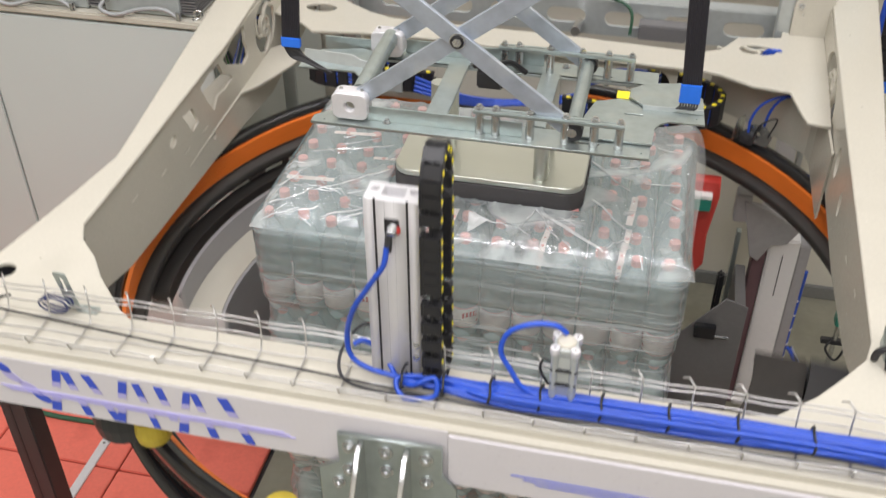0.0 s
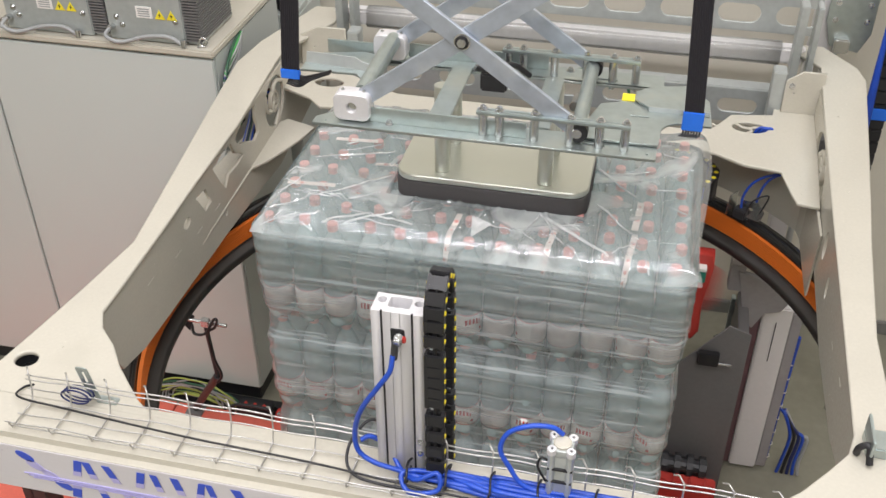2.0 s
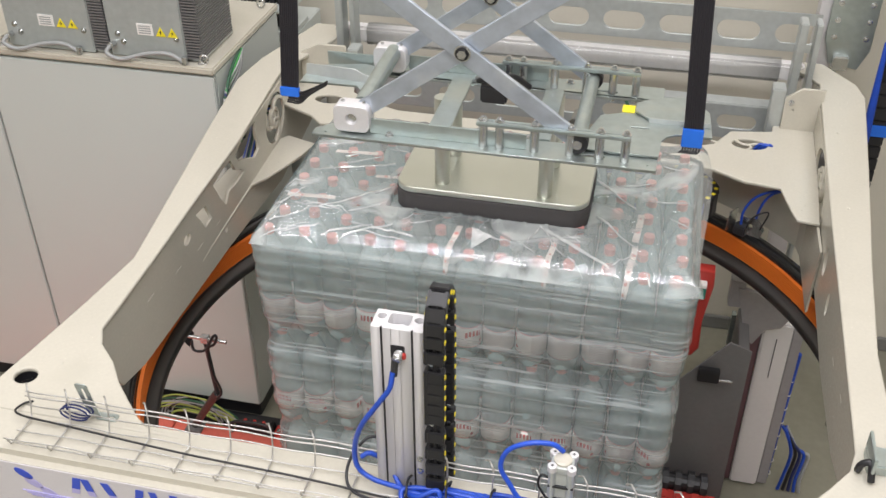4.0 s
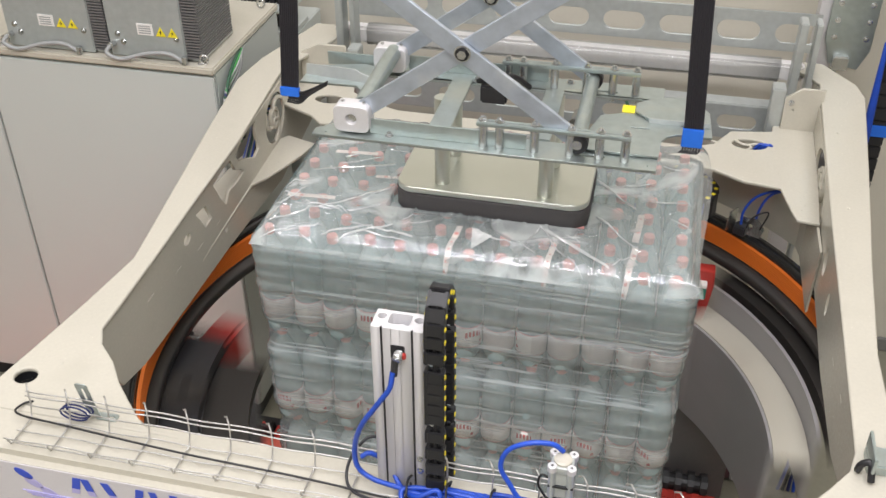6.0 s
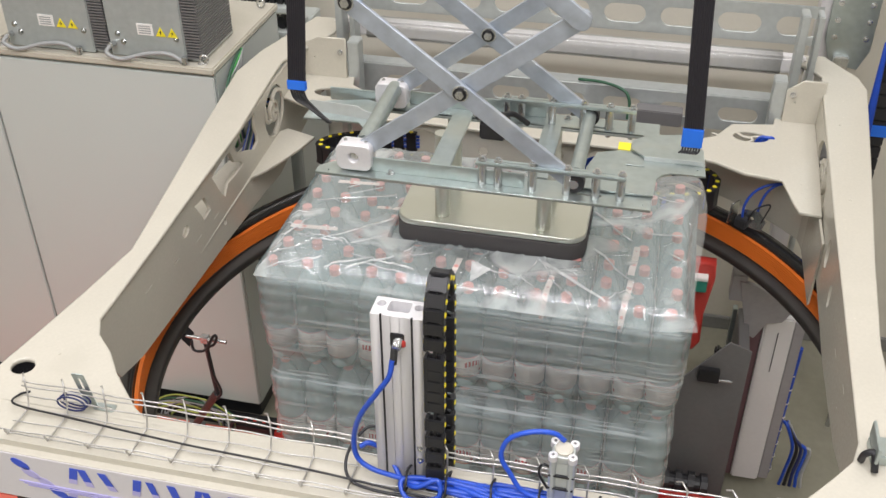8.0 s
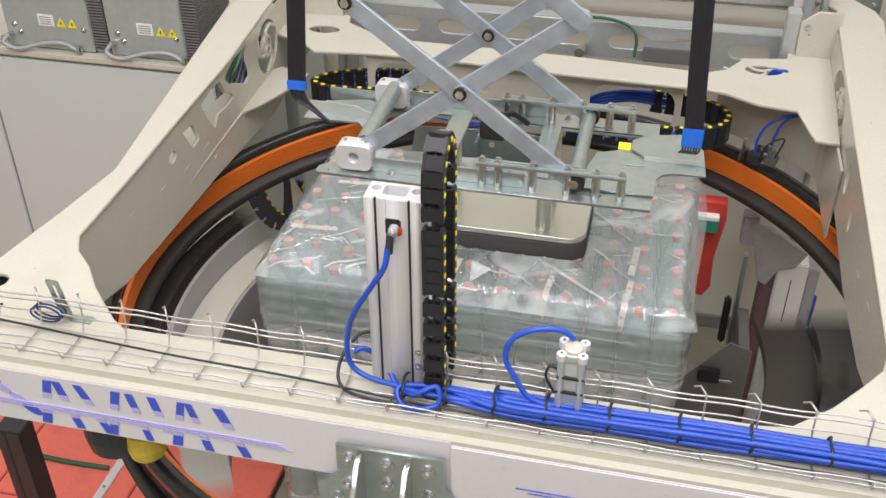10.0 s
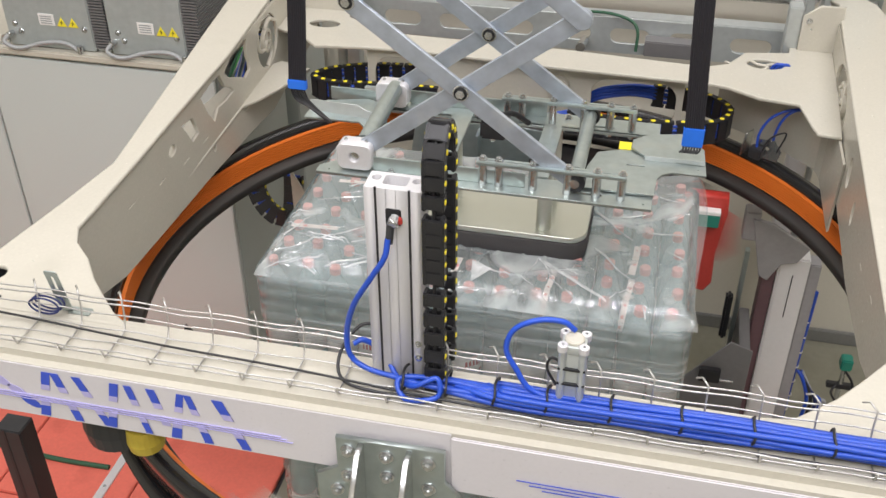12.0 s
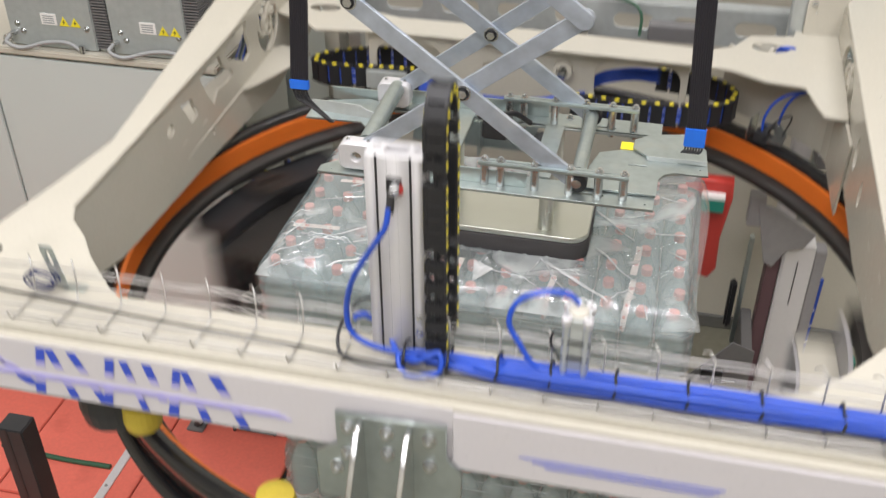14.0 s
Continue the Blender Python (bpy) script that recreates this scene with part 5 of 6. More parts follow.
def pallet_load():
    load = thing("pallet_load", "pallet of water bottles wrapped in clear stretch film", "pallet load")
    rnd = random.Random(11)
    # wooden pallet
    pal = part("pallet", box(-0.60, 0.60, -0.37, 0.37, 0.456, 0.476, 0.003), WOOD, load, "plain wooden pallet")
    for y in (-0.32, 0, 0.32):
        part("runner", box(-0.60, 0.60, y - 0.05, y + 0.05, 0.341, 0.359, 0.003), WOOD, pal)
        for x in (-0.53, 0, 0.53):
            part("block", box(x - 0.07, x + 0.07, y - 0.05, y + 0.05, 0.361, 0.454, 0.003), WOOD, pal)
    body, cap, lab = bottle_meshes()
    for k in range(4):
        z = CAPTOP - TALL - LAYER * k
        for i in range(NX):
            for j in range(NY):
                edge = i in (0, NX - 1) or j in (0, NY - 1)
                if k > 2 and not edge:
                    continue
                px_, py_ = (i - (NX - 1) / 2) * PITCH + rnd.uniform(-0.002, 0.002), (j - (NY - 1) / 2) * PITCH + rnd.uniform(-0.002, 0.002)
                if k > 0:
                    px_ *= 1 - 0.006 * k
                turn = rnd.choice((0, 0, 0, 35, -40, 90, 150, 180, 220, 270)) + rnd.uniform(-12, 12)
                b = part("bottle", body, None, load, at=pose(px_, py_, z + rnd.uniform(-0.003, 0.002) if k == 0 else z, rnd.uniform(-1.2, 1.2), rnd.uniform(-1.2, 1.2), turn))
                part("cap", cap, None, b)
                part("label", lab, None, b)
    W, D = NX * PITCH / 2, NY * PITCH / 2
    # carrying straps with red marks
    def strap(path, wide):
        bm = bmesh.new()
        pts = glide(path, 5)
        rows = []
        for k, q in enumerate(pts):
            way = (pts[min(k + 1, len(pts) - 1)] - pts[max(k - 1, 0)]).normalized()
            side = way.cross(Vector((0, 0, 1))).normalized() * wide / 2
            rows.append([bm.verts.new(q + side * a + Vector((0, -0.0006, 0.0010)) * b) for a, b in ((-1, 0), (1, 0), (1, 1), (-1, 1))])
        for a, b in zip(rows, rows[1:]):
            for k in range(4):
                bm.faces.new((a[k], a[(k + 1) % 4], b[(k + 1) % 4], b[k]))
        s_ = part("strap", bm, STRAP, load, "white carrying strap with red marks")
        for k in range(3, len(pts) - 2, 5):
            part("strap_mark", lathe([(0.0030 + 0.0013 * (k % 4), 0), (0.0030 + 0.0013 * (k % 4), 0.0006)], 10), CAPRED, s_, at=axes(pts[k] + Vector((0, -0.0012, 0.0016)), (1, 0, 0), (pts[k + 1] - pts[k - 1])))
    for x in (0.215, 0.425, -0.05):
        strap([(x + 0.01, -0.225, 1.9075), (x + 0.006, -0.285, 1.9075), (x + 0.002, -0.317, 1.9070), (x, -0.340, 1.893), (x - 0.003, -0.352, 1.858), (x - 0.004, -0.354, 1.83)], 0.016)
    strap([(0.432, -0.20, 1.9075), (0.438, -0.12, 1.9075), (0.44, -0.06, 1.9075)], 0.018)
    strap([(-0.56, -0.17, 1.9075), (-0.49, -0.165, 1.9075), (-0.42, -0.16, 1.9075)], 0.018)
    strap([(-0.50, 0.10, 1.9075), (-0.43, 0.105, 1.9075), (-0.37, 0.11, 1.9075)], 0.017)
    strap([(-0.34, -0.02, 1.9075), (-0.29, -0.015, 1.9075), (-0.25, -0.012, 1.9075)], 0.014)
    # top sheet: draped over the caps, falling to the shoulders at the rim, with long tight folds
    nx, ny = 360, 256
    gx, gy = np.meshgrid(np.linspace(-1, 1, nx + 1), np.linspace(-1, 1, ny + 1))
    X, Y = gx * (W + 0.003), gy * (D + 0.003)
    ex, ey = W + 0.003 - np.abs(X), D + 0.003 - np.abs(Y)
    rim = np.minimum(ex, ey)
    fall = np.clip(1 - rim / 0.042, 0, 1)
    base = 1.9125 - 0.050 * fall ** 1.4
    dd = np.hypot(X - np.round(X / PITCH) * PITCH, Y - (np.round(Y / PITCH - 0.5) + 0.5) * PITCH)
    Z = base - 0.0035 * np.clip((dd - 0.010) / 0.05, 0, 1) * (1 - fall)
    folds = np.random.RandomState(5)
    for k in range(34):
        cx_, cy_ = folds.uniform(-W, W), folds.uniform(-D, -0.10) if k < 20 else folds.uniform(-D, D)
        # folds run from cap to cap: in fans at the front edge, lengthwise elsewhere
        a = folds.choice((0.35, -0.45, 0.95, -1.0, 1.5)) + folds.normal(0, 0.15) if k < 20 else folds.normal(0.15, 0.4)
        half, wide, high = folds.uniform(0.07, 0.30), folds.uniform(0.0045, 0.009), folds.uniform(0.003, 0.0085)
        along = (X - cx_) * math.cos(a) + (Y - cy_) * math.sin(a)
        off = -(X - cx_) * math.sin(a) + (Y - cy_) * math.cos(a)
        tip = np.clip(1 - (np.abs(along) / half) ** 2, 0, 1)
        Z += high * tip * np.clip(1 - np.abs(off) / (wide * (0.35 + tip)), 0, 1)
    dn = np.hypot(X - np.clip(np.round(X / PITCH), -6, 6) * PITCH, Y - np.clip(np.round(Y / PITCH - 0.5) + 0.5, -3.5, 3.5) * PITCH)
    Z = np.maximum(Z, 1.912 - 3.0 * np.clip(dn - 0.017, 0, 1))
    flat = np.clip((fall - 0.75) / 0.25, 0, 1)
    Z = Z * (1 - flat) + base * flat
    far = np.exp(-((X - 0.60) / 0.10) ** 2 - ((Y - 0.16) / 0.28) ** 2)
    Z += 0.045 * far
    X = X + 0.026 * far * np.clip(gx, 0, 1) ** 6
    # flared fold at the front right corner
    ear = np.exp(-((X - W) / 0.05) ** 2 - ((Y + D) / 0.09) ** 2)
    X, Z = X + 0.014 * ear, Z + 0.012 * ear
    padded = (X > -0.262) & (X < 0.298) & (Y > -0.170) & (Y < 0.145)
    Z = np.where(padded, np.minimum(Z, 1.8945), Z)
    bm = bmesh.new()
    grid = []
    for j in range(ny + 1):
        row = []
        for i in range(nx + 1):
            x, y, z = float(X[j, i]), float(Y[j, i]), float(Z[j, i])
            cx_, cy_ = abs(x) - W + 0.03, abs(y) - D + 0.03
            if cx_ > 0 and cy_ > 0 and math.hypot(cx_, cy_) > 0.05 and not (x > 0 and y < 0):
                k = 0.05 / math.hypot(cx_, cy_)
                x, y = math.copysign(W - 0.03 + cx_ * k, x), math.copysign(D - 0.03 + cy_ * k, y)
            z += 0.0005 * noise.noise((x * 22, y * 22, 1.5)) + 0.0012 * noise.noise((x * 8 + 3, y * 8, 4.5))
            row.append(bm.verts.new((x, y, z)))
        grid.append(row)
    for j in range(ny):
        for i in range(nx):
            bm.faces.new((grid[j][i], grid[j][i + 1], grid[j + 1][i + 1], grid[j + 1][i]))
    part("top_sheet", bm, TOPFILM, load, "loose crinkled clear top sheet", smooth=True)
    # doubled-over folds, glints whitened in: thin tapering ribbons on the sheet, fanning between caps
    bm = bmesh.new()
    def height(x, y):
        i, j = int(round((x / (W + 0.003) + 1) / 2 * nx)), int(round((y / (D + 0.003) + 1) / 2 * ny))
        return float(Z[min(max(j, 0), ny), min(max(i, 0), nx)])
    for k in range(40):
        if k < 26:
            x, y = folds.randint(-6, 7) * PITCH + folds.normal(0, 0.012), (folds.choice((-3.5, -3.5, -2.5, -2.5, -1.5)) * PITCH) + folds.normal(0, 0.012)
        else:
            x, y = folds.uniform(-W, -0.25) if k % 3 else folds.uniform(0.3, W), folds.uniform(-D, D)
        a = folds.choice((0.25, -0.35, 0.85, -0.9, 1.4, -1.4, 2.4, 3.4)) + folds.normal(0, 0.2)
        size, wide = folds.uniform(0.04, 0.16), folds.uniform(0.0010, 0.0030)
        bend = folds.normal(0, 0.10)
        last = None
        for q in range(13):
            u = q / 12
            px_, py_ = x + size * u * math.cos(a + bend * u), y + size * u * math.sin(a + bend * u)
            if abs(px_) > W - 0.006 or abs(py_) > D - 0.006 or (-0.275 < px_ < 0.31 and -0.180 < py_ < 0.155):
                break
            w_ = wide * (1 - u) ** 0.7 * min(1, 5 * u + 0.25) * (1 + 0.3 * math.sin(9 * u + k))
            nx_, ny_ = -math.sin(a) * w_, math.cos(a) * w_
            z = height(px_, py_) + 0.0035
            pair = [bm.verts.new((px_ + nx_ * s_, py_ + ny_ * s_, z + dz_)) for s_, dz_ in ((-1, -0.001), (0, 0.0016 + 0.3 * w_), (1, -0.001))]
            if last:
                bm.faces.new((last[0], pair[0], pair[1], last[1]))
                bm.faces.new((last[1], pair[1], pair[2], last[2]))
            last = pair
    # tightest folds: whitened pleats from pad and caps to rim, placed by camera view
    for ax, ay, bx, by, wide in ((0.172, -0.139, 0.255, -0.275, 0.0035), (0.172, -0.139, 0.15, -0.255, 0.003), (0.19, -0.16, 0.475, -0.365, 0.010), (-0.221, -0.221, -0.42, -0.355, 0.004), (-0.294, -0.246, -0.50, -0.36, 0.0035),
                                 (-0.272, -0.035, -0.559, -0.279, 0.004), (-0.297, 0.093, -0.528, 0.012, 0.003), (0.30, 0.136, 0.421, 0.0, 0.005), (-0.152, -0.27, -0.343, -0.235, 0.003), (-0.519, -0.298, -0.53, -0.40, 0.005), (0.32, -0.06, 0.44, -0.20, 0.004)):
        last = None
        for q in range(25):
            u = q / 24
            px_, py_ = ax + (bx - ax) * u + 0.004 * math.sin(7 * u), ay + (by - ay) * u - LOAD_Y
            if abs(px_) > W - 0.012 or abs(py_) > D - 0.02:
                break
            w_ = 0.6 * wide * (0.25 + 0.75 * math.sin(math.pi * min(1, u + 0.25))) * (1 - u) ** 0.4
            way = math.atan2(by - ay, bx - ax)
            z = height(px_, py_) + 0.005
            pair = [bm.verts.new((px_ - math.sin(way) * w_ * s_, py_ + math.cos(way) * w_ * s_, z + dz_)) for s_, dz_ in ((-1, -0.002), (0.2, 0.003 + 0.4 * w_), (1, -0.002))]
            if last:
                bm.faces.new((last[0], pair[0], pair[1], last[1]))
                bm.faces.new((last[1], pair[1], pair[2], last[2]))
            last = pair
    # glint: stiff pulled facet between caps, tilted to mirror a lamp to the camera
    bm.faces.new([bm.verts.new(q) for q in ((0.002, -0.270, 1.938), (0.011, -0.335, 1.913), (0.060, -0.290, 1.932))])
    bmesh.ops.recalc_face_normals(bm, faces=bm.faces[:])
    tagged(part("film_fold", bm, GLINTFILM, load, smooth=True), kind="stuff")
    # side wrap: a sleeve with rounded corners that hugs the bottles
    bm = bmesh.new()
    rim = []
    R = 0.045
    for sx, sy, a0 in ((1, -1, -90), (1, 1, 0), (-1, 1, 90), (-1, -1, 180)):
        for k in range(7):
            a = radians(a0 + 90 * k / 6)
            rim.append(Vector((sx * (W + 0.006 - R) + R * math.cos(a), sy * (D + 0.006 - R) + R * math.sin(a), 0)))
    dense = []
    for a, b in zip(rim, rim[1:] + rim[:1]):
        n = max(1, int((b - a).length / 0.015))
        dense += [a.lerp(b, k / n) for k in range(n)]
    rows = []
    levels = 110
    for l in range(levels + 1):
        z = 1.866 - (1.866 - 0.36) * l / levels
        band = 0.0025 * math.sin(z * 95) + 0.002 * noise.noise((0, 0, z * 40))
        lay = ((CAPTOP - z) % LAYER) / LAYER
        neck = 0.016 * max(0, math.cos(lay * 2 * math.pi)) ** 2 if z < 1.62 else 0
        row = []
        for q in dense:
            o = Vector((q.x / W, q.y / D, 0)).normalized()
            s = band - neck + 0.003 * noise.noise((q.x * 14, q.y * 14, z * 10)) - 0.01 * (1.866 - z) / 1.6
            row.append(bm.verts.new((q.x + o.x * s, q.y + o.y * s, z)))
        rows.append(row)
    n = len(dense)
    for a, b in zip(rows, rows[1:]):
        for k in range(n):
            bm.faces.new((a[k], a[(k + 1) % n], b[(k + 1) % n], b[k]))
    bmesh.ops.reverse_faces(bm, faces=bm.faces[:])
    part("side_film", bm, SIDEFILM, load, "stretched clear film with fine horizontal creases", smooth=True)
    # first turns of film, wound several times round the top layer
    bm = bmesh.new()
    rows = []
    for l in range(31):
        z = 1.872 - 0.165 * l / 30
        row = []
        for q in dense:
            o = Vector((q.x / W, q.y / D, 0)).normalized()
            s = 0.003 + 0.0012 * math.sin(z * 140) + 0.003 * noise.noise((q.x * 14, q.y * 14, z * 10)) - 0.012 * max(0, (z - 1.848) / 0.024)
            zz = z + 0.010 * noise.noise((q.x * 3, q.y * 3, 2.0)) * (l / 30)
            row.append(bm.verts.new((q.x + o.x * s, q.y + o.y * s, zz)))
        rows.append(row)
    for a, b in zip(rows, rows[1:]):
        for k in range(n):
            bm.faces.new((b[k], b[(k + 1) % n], a[(k + 1) % n], a[k]))
    part("film_band", bm, BANDFILM, load, "milky band of film wound round the top layer", smooth=True)
    return load


# ---- machine base and surroundings ----
def surroundings():
    m = thing("rear_mast", "galvanised rear mast with bolted steel plate", "mast")
    part("profile", box(1.02, 1.10, 1.62, 1.72, 0, 3.2, 0.006), ALU, m)
    part("profile", box(1.115, 1.135, 1.64, 1.70, 0, 3.2, 0.004), GALV, m)
    pl = part("bolted_plate", plate([(1.06, 1.82), (1.09, 1.72), (1.20, 1.70), (1.235, 1.78), (1.235, 2.4), (1.06, 2.4)], (), 0.012, 0.002), ZINC, m, at=axes((0, 1.60, 0), (1, 0, 0), (0, 0, 1)))
    bolts(pl, [(x, z, 0.006) for x in (1.09, 1.21) for z in (1.83, 1.90, 1.97, 2.04)])
    part("clamp_block", box(1.10, 1.16, 1.56, 1.60, 1.70, 1.76, 0.006), CHROME, m)
    ch = thing("mast_chain", "black cable chain with blue hoses beside the mast", "cable chain")
    link = to_mesh("chain_link", box(-0.035, 0.035, -0.03, 0.03, -0.026, 0.026, 0.004), BLACK)
    for k in range(24):
        part("chain_link", link, None, ch, at=pose(1.30, 1.45, 1.034 + 0.056 * k))
    part("carrier_arm", box(1.11, 1.29, 1.50, 1.66, 1.28, 1.34, 0.004), MIDGREY, ch)
    for k in range(3):
        part("blue_hose", pipe([(1.25, 1.40, 1.05), (1.25 + 0.01 * k, 1.40, 1.4), (1.25, 1.40, 1.9)], 0.009), BLUE, ch)
    for z in (1.12, 1.5):
        part("blue_band", box(1.255, 1.345, 1.412, 1.418, z, z + 0.05, 0.002), TAPE, ch)
    part("chain_carrier", box(1.21, 1.29, 1.42, 1.5, 1.22, 1.42, 0.006), MIDGREY, ch)
    for k in range(3):
        part("grey_hose", pipe([(1.22, 1.4, 1.42), (1.23 + 0.02 * k, 1.34, 1.30), (1.27 + 0.02 * k, 1.33, 1.12)], 0.009), WIREGREY, ch)
    # dark cover and red drive parts beside the load
    d = thing("drive_cover", "dark grey sheet cover of the conveyor drive", "cover")
    part("sheet", plate([(0.63, 0.02), (0.90, 0.02), (0.90, 0.95), (0.82, 0.98), (0.64, 0.74)], (), 0.008, 0.002), MIDGREY, d, at=axes((0, 0.64, 0), (1, 0, 0), (0, 0, 1)))
    part("side_sheet", box(0.86, 0.90, 0.645, 0.95, 0.0, 0.92, 0.004), MIDGREY, d)
    part("switch_bracket", box(0.72, 0.80, 0.60, 0.63, 0.80, 0.86, 0.004), BLACK, d)
    part("switch_bolt", rod((0.80, 0.615, 0.81), (0.85, 0.615, 0.81), 0.007, 10), CHROME, d)
    c = thing("conveyor", "red painted roller conveyor under the load", "conveyor")
    for y in (-0.46, 0.44):
        part("side_beam", box(-0.58, 1.6, y - 0.03, y + 0.03, 0.02, 0.225, 0.006), RED, c)
    for k in range(14):
        part("roller", rod((-0.52 + 0.14 * k, -0.425, 0.20), (-0.52 + 0.14 * k, 0.405, 0.20), 0.03, 14), GALV, c)
    b = thing("drive_unit", "red and black conveyor drive with chain wheels", "drive unit")
    part("base", box(0.63, 0.87, 0.44, 0.505, 0.0, 0.30, 0.008), RED, b)
    for k in range(4):
        part("flange", box(0.64 + 0.062 * k, 0.675 + 0.062 * k, 0.42, 0.47, 0.30, 0.335, 0.006), RED, b)
    part("pedestal", box(0.68, 0.78, 0.51, 0.57, 0.0, 0.28, 0.006), DARK, b)
    part("gear", rod((0.63, 0.54, 0.31), (0.83, 0.54, 0.31), 0.035, 14), BLACK, b)
    for k in range(4):
        part("gear_wheel", rod((0.65 + 0.05 * k, 0.54, 0.31), (0.675 + 0.05 * k, 0.54, 0.31), 0.05, 12), DARK, b)
    # sensor arm on the left
    s = thing("sensor_stand", "dark bent sensor stand with steel rod and cable", "sensor stand")
    part("foot", box(-1.52, -1.44, 0.60, 0.67, 0.036, 0.05, 0.003), MIDGREY, s)
    part("arm", pipe([(-1.48, 0.64, 0.05), (-1.36, 0.55, 0.26), (-1.235, 0.46, 0.47)], 0.018, False), DARK, s)
    part("upper_arm", pipe([(-1.235, 0.46, 0.46), (-1.24, 0.455, 0.60), (-1.245, 0.45, 0.77)], 0.010), DARK, s)
    part("rod", rod((-1.33, 0.45, 0.775), (-1.15, 0.45, 0.77), 0.0085, 14, bevel=0.001), CHROME, s)
    part("clamp", box(-1.26, -1.225, 0.435, 0.465, 0.755, 0.79, 0.003), CHROME, s)
    part("flag", plate([(-0.03, 0), (0, 0.06), (0.03, 0.0), (0, -0.06)], (), 0.003, 0.0005), DARK, s, at=axes((-1.32, 0.45, 0.775), (0.6, 0.8, 0), (0, 0, 1)))
    part("lead", pipe([(-1.30, 0.44, 0.76), (-1.29, 0.43, 0.72), (-1.24, 0.43, 0.73), (-1.20, 0.44, 0.80), (-1.185, 0.44, 0.80), (-1.20, 0.44, 0.76), (-1.235, 0.44, 0.72), (-1.23, 0.44, 0.6), (-1.205, 0.44, 0.5), (-1.23, 0.44, 0.45)], 0.006), BLACK, s)
    w = thing("cable_coil", "loose coil of yellow-green and grey wires on floor", "cables")
    rnd = random.Random(3)
    for k in range(14):
        r = rnd.uniform(0.09, 0.20)
        h = rnd.uniform(0.04, 0.17)
        path = [(-1.56 + r * math.cos(a) * 1.3 + 0.05, 0.698 + 0.012 * rnd.random() - 0.008 * math.cos(a), 0.012 + h * max(0, math.sin(a))) for a in np.linspace(0.05, 3.1, 9)]
        part("wire", pipe(path, rnd.choice((0.003, 0.004, 0.006))), rnd.choice((LIME, LIME, WIREGREY, WIREGREY, BLACK, GREEN, BLACK)), w)
    t = thing("cable_trough", "black cable trough at the cabinet's foot", "trough")
    part("trough", box(-1.9, -0.75, 0.718, 0.772, 0.0, 0.05, 0.004), BLACK, t)
    j = thing("floor_bracket", "small red and steel stop bracket on floor", "bracket")
    part("plate", box(-1.10, -0.96, 0.66, 0.72, 0.036, 0.06, 0.003), RED, j)
    part("tray", box(-1.285, -1.115, 0.655, 0.725, 0.036, 0.085, 0.006), BLACK, j)
    for k in range(3):
        part("stud", box(-1.25 + 0.045 * k, -1.235 + 0.045 * k, 0.67, 0.69, 0.086, 0.10, 0.003), RED, j)
    part("handle", pipe([(-1.30, 0.65, 0.04), (-1.285, 0.655, 0.10), (-1.12, 0.655, 0.105), (-1.10, 0.65, 0.05)], 0.008), DARK, j)
    bolts(j, [(-1.08, 0.68, 0.06), (-1.04, 0.70, 0.06), (-1.0, 0.68, 0.06)], mesh=BOLT)
    g = thing("guard_post", "dark square steel guard post", "post")
    part("post", box(-1.56, -1.465, -0.44, -0.36, 0.03, 1.05, 0.004), DARK, g)
    part("groove", box(-1.53, -1.52, -0.4415, -0.4385, 0.03, 1.05, 0), BLACK, g)
    part("base_plate", box(-1.60, -1.45, -0.48, -0.33, 0.036, 0.05, 0.003), DARK, g)
    q = thing("floor_sensor", "small sensor on steel stand by the wall", "sensor stand")
    part("stand", rod((1.42, 1.35, 0), (1.42, 1.35, 0.36), 0.012, 12), CHROME, q)
    part("arm", box(1.36, 1.48, 1.335, 1.365, 0.24, 0.265, 0.003), DARK, q)
    part("head", box(1.395, 1.445, 1.32, 1.38, 0.36, 0.42, 0.006), PCBGREEN, q)
    part("lead", pipe([(1.42, 1.33, 0.36), (1.46, 1.30, 0.30), (1.43, 1.28, 0.2), (1.38, 1.3, 0.24), (1.40, 1.33, 0.28)], 0.006), BLACK, q)


hall()
cabinet()
side_cables()
resistor(-2.06, -1.635)
resistor(-1.625, -1.255)
rack()
surroundings()
LOAD = pallet_load()
FRAME = machine_frame()
COLUMN_CHAIN = frame_fittings(FRAME)
RING = ring()
PRESS, SCISSOR = top_press()
CABLE_L, CABLE_R, FAN, FAN_AT = flat_cables()


def between(table, t):
    """Straight reading between the rows of a table."""
    for (a, p), (b, q) in zip(table, table[1:]):
        if t <= b:
            return p + (q - p) * (t - a) / (b - a)
    return table[-1][1]


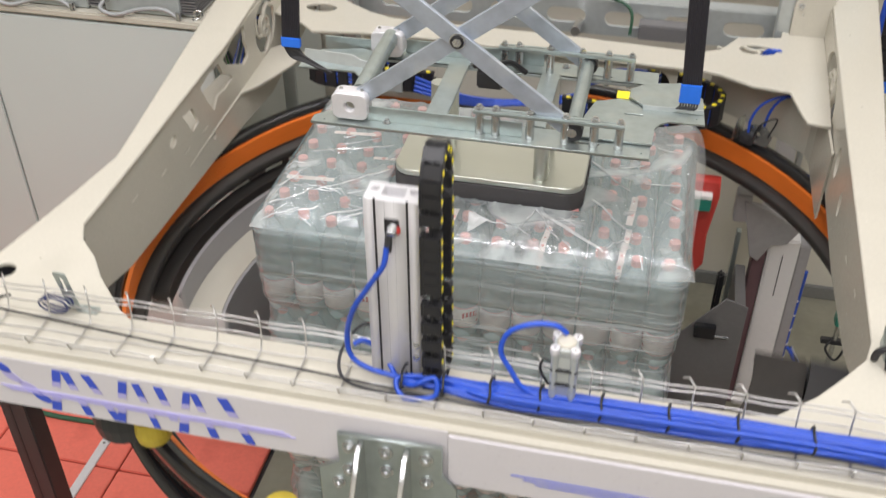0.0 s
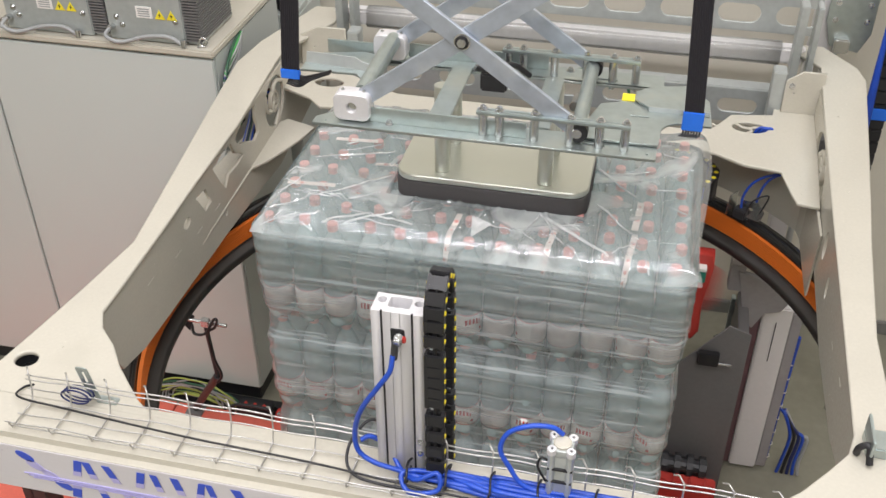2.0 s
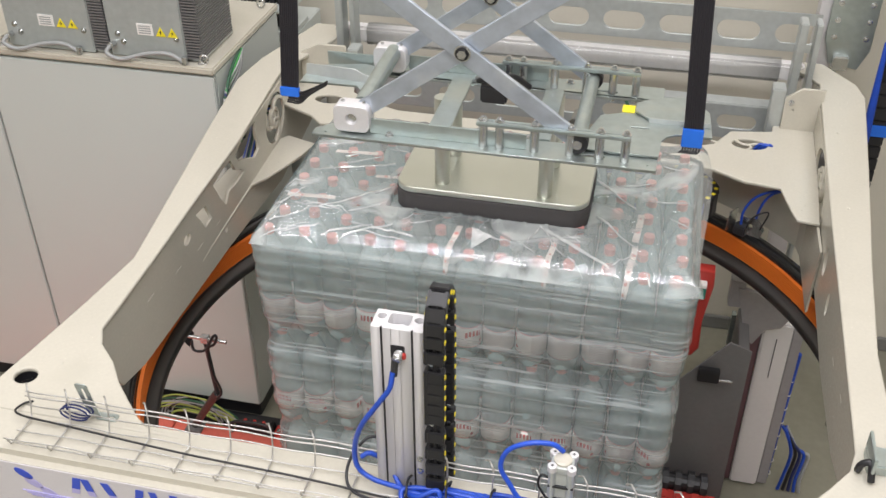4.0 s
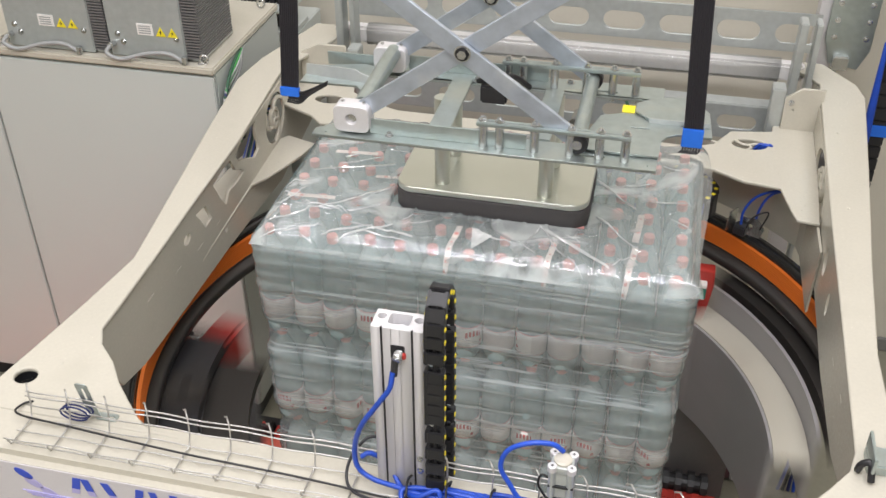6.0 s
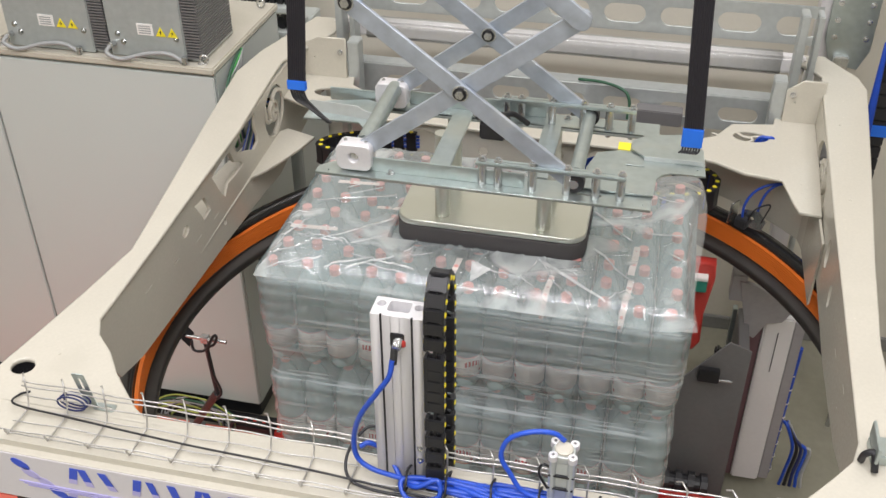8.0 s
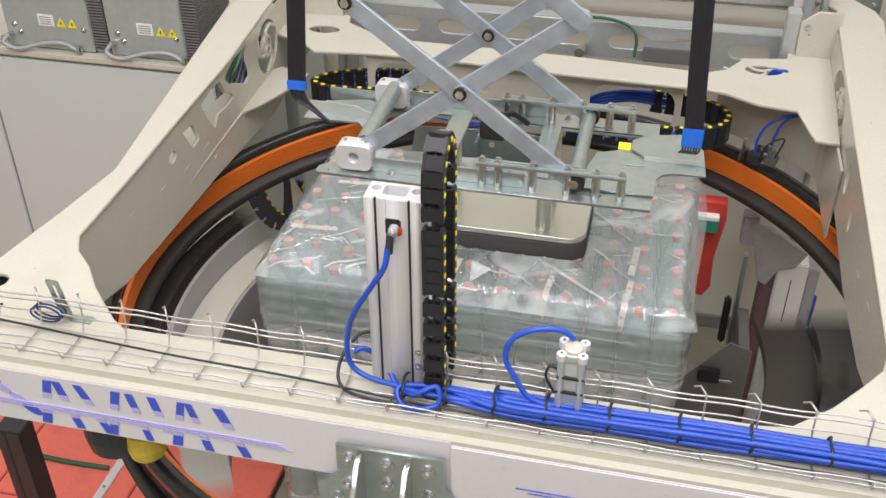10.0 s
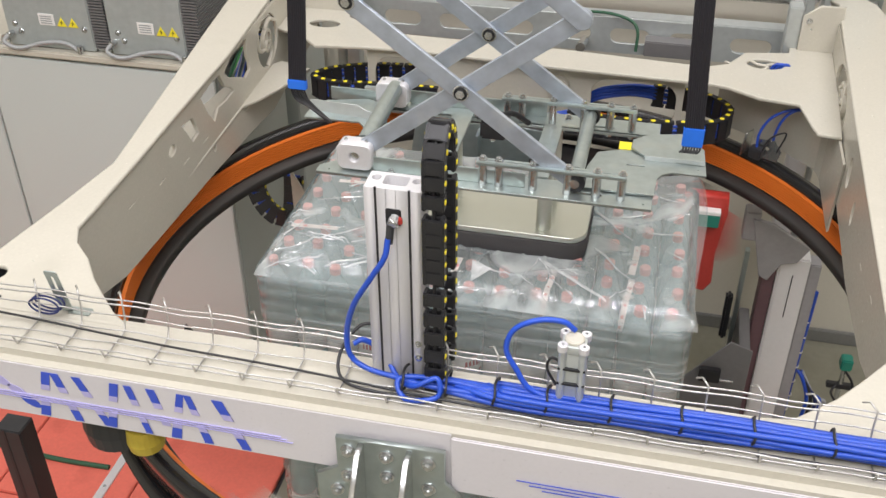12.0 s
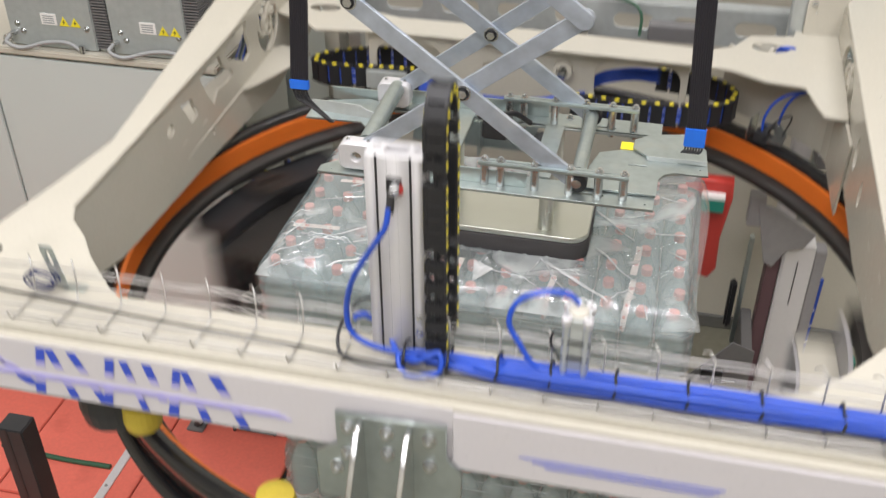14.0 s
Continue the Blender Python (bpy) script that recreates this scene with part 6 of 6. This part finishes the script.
FRAME_Z = [(0, -0.114), (0.1, -0.175), (0.2, -0.235), (0.3, -0.272), (0.4, -0.300), (0.5, -0.314), (6.1, -0.314), (6.3, -0.307), (6.5, -0.298), (6.7, -0.289), (6.9, -0.283), (8.3, -0.283), (8.8, -0.225),
           (9.6, -0.06), (10.2, 0.0), (13.9, 0.0), (14.0, 0.064)]
LOAD_Z = [(0, -0.087), (0.5, -0.066), (1, -0.047), (1.5, -0.031), (2, -0.015), (2.4, 0.0), (6.5, -0.001), (6.75, -0.022), (7, -0.047), (7.5, -0.081), (7.8, -0.099), (8, -0.109), (14, -0.109)]
TURN = [(0, -42), (0.3, 22), (0.4, 45), (0.9, 122), (1.0, 146), (1.1, 166), (1.2, 188), (1.3, 217), (1.7, 315), (1.8, 345), (1.9, 380), (2.0, 415), (2.2, 472), (2.3, 508), (2.4, 545), (2.5, 583), (2.8, 695), (14.0, 5175)]


def motions():
    steps = [round(0.1 * k, 1) for k in range(141)]
    walk(FRAME, [(t, pose(0, 0, between(FRAME_Z, t))) for t in steps])
    walk(RING, [(t, pose(RC[0], RC[1], between(FRAME_Z, t), 0, 0, between(TURN, t))) for t in steps])
    walk(COLUMN_CHAIN, [(t, pose(0, 0, 0.12 * between(FRAME_Z, t) - 0.004)) for t in steps])
    slow = [round(0.25 * k, 2) for k in range(57)]
    walk(LOAD, [(t, pose(-0.008, LOAD_Y, between(LOAD_Z, t))) for t in slow])
    walk(PRESS, [(t, pose(0, 0, between(LOAD_Z, t))) for t in slow])
    for ob, y, stage, kind, side in SCISSOR:
        walk(ob, [(t, bar_pose(y, stage, kind, between(LOAD_Z, t), side)) for t in slow])
    walk(CABLE_L, [(t, pose(-0.02 * (1 + between(LOAD_Z, t) / 0.109), 0, -0.02 * (1 + between(LOAD_Z, t) / 0.109))) for t in slow])
    walk(FAN, [(t, pose(FAN_AT.x, FAN_AT.y, FAN_AT.z, 0, -70 * (1 + between(LOAD_Z, t) / 0.109), 0)) for t in slow])
    walk(CABLE_R, [(t, pose(0, 0, 0.0)) for t in (0, 14)])


motions()
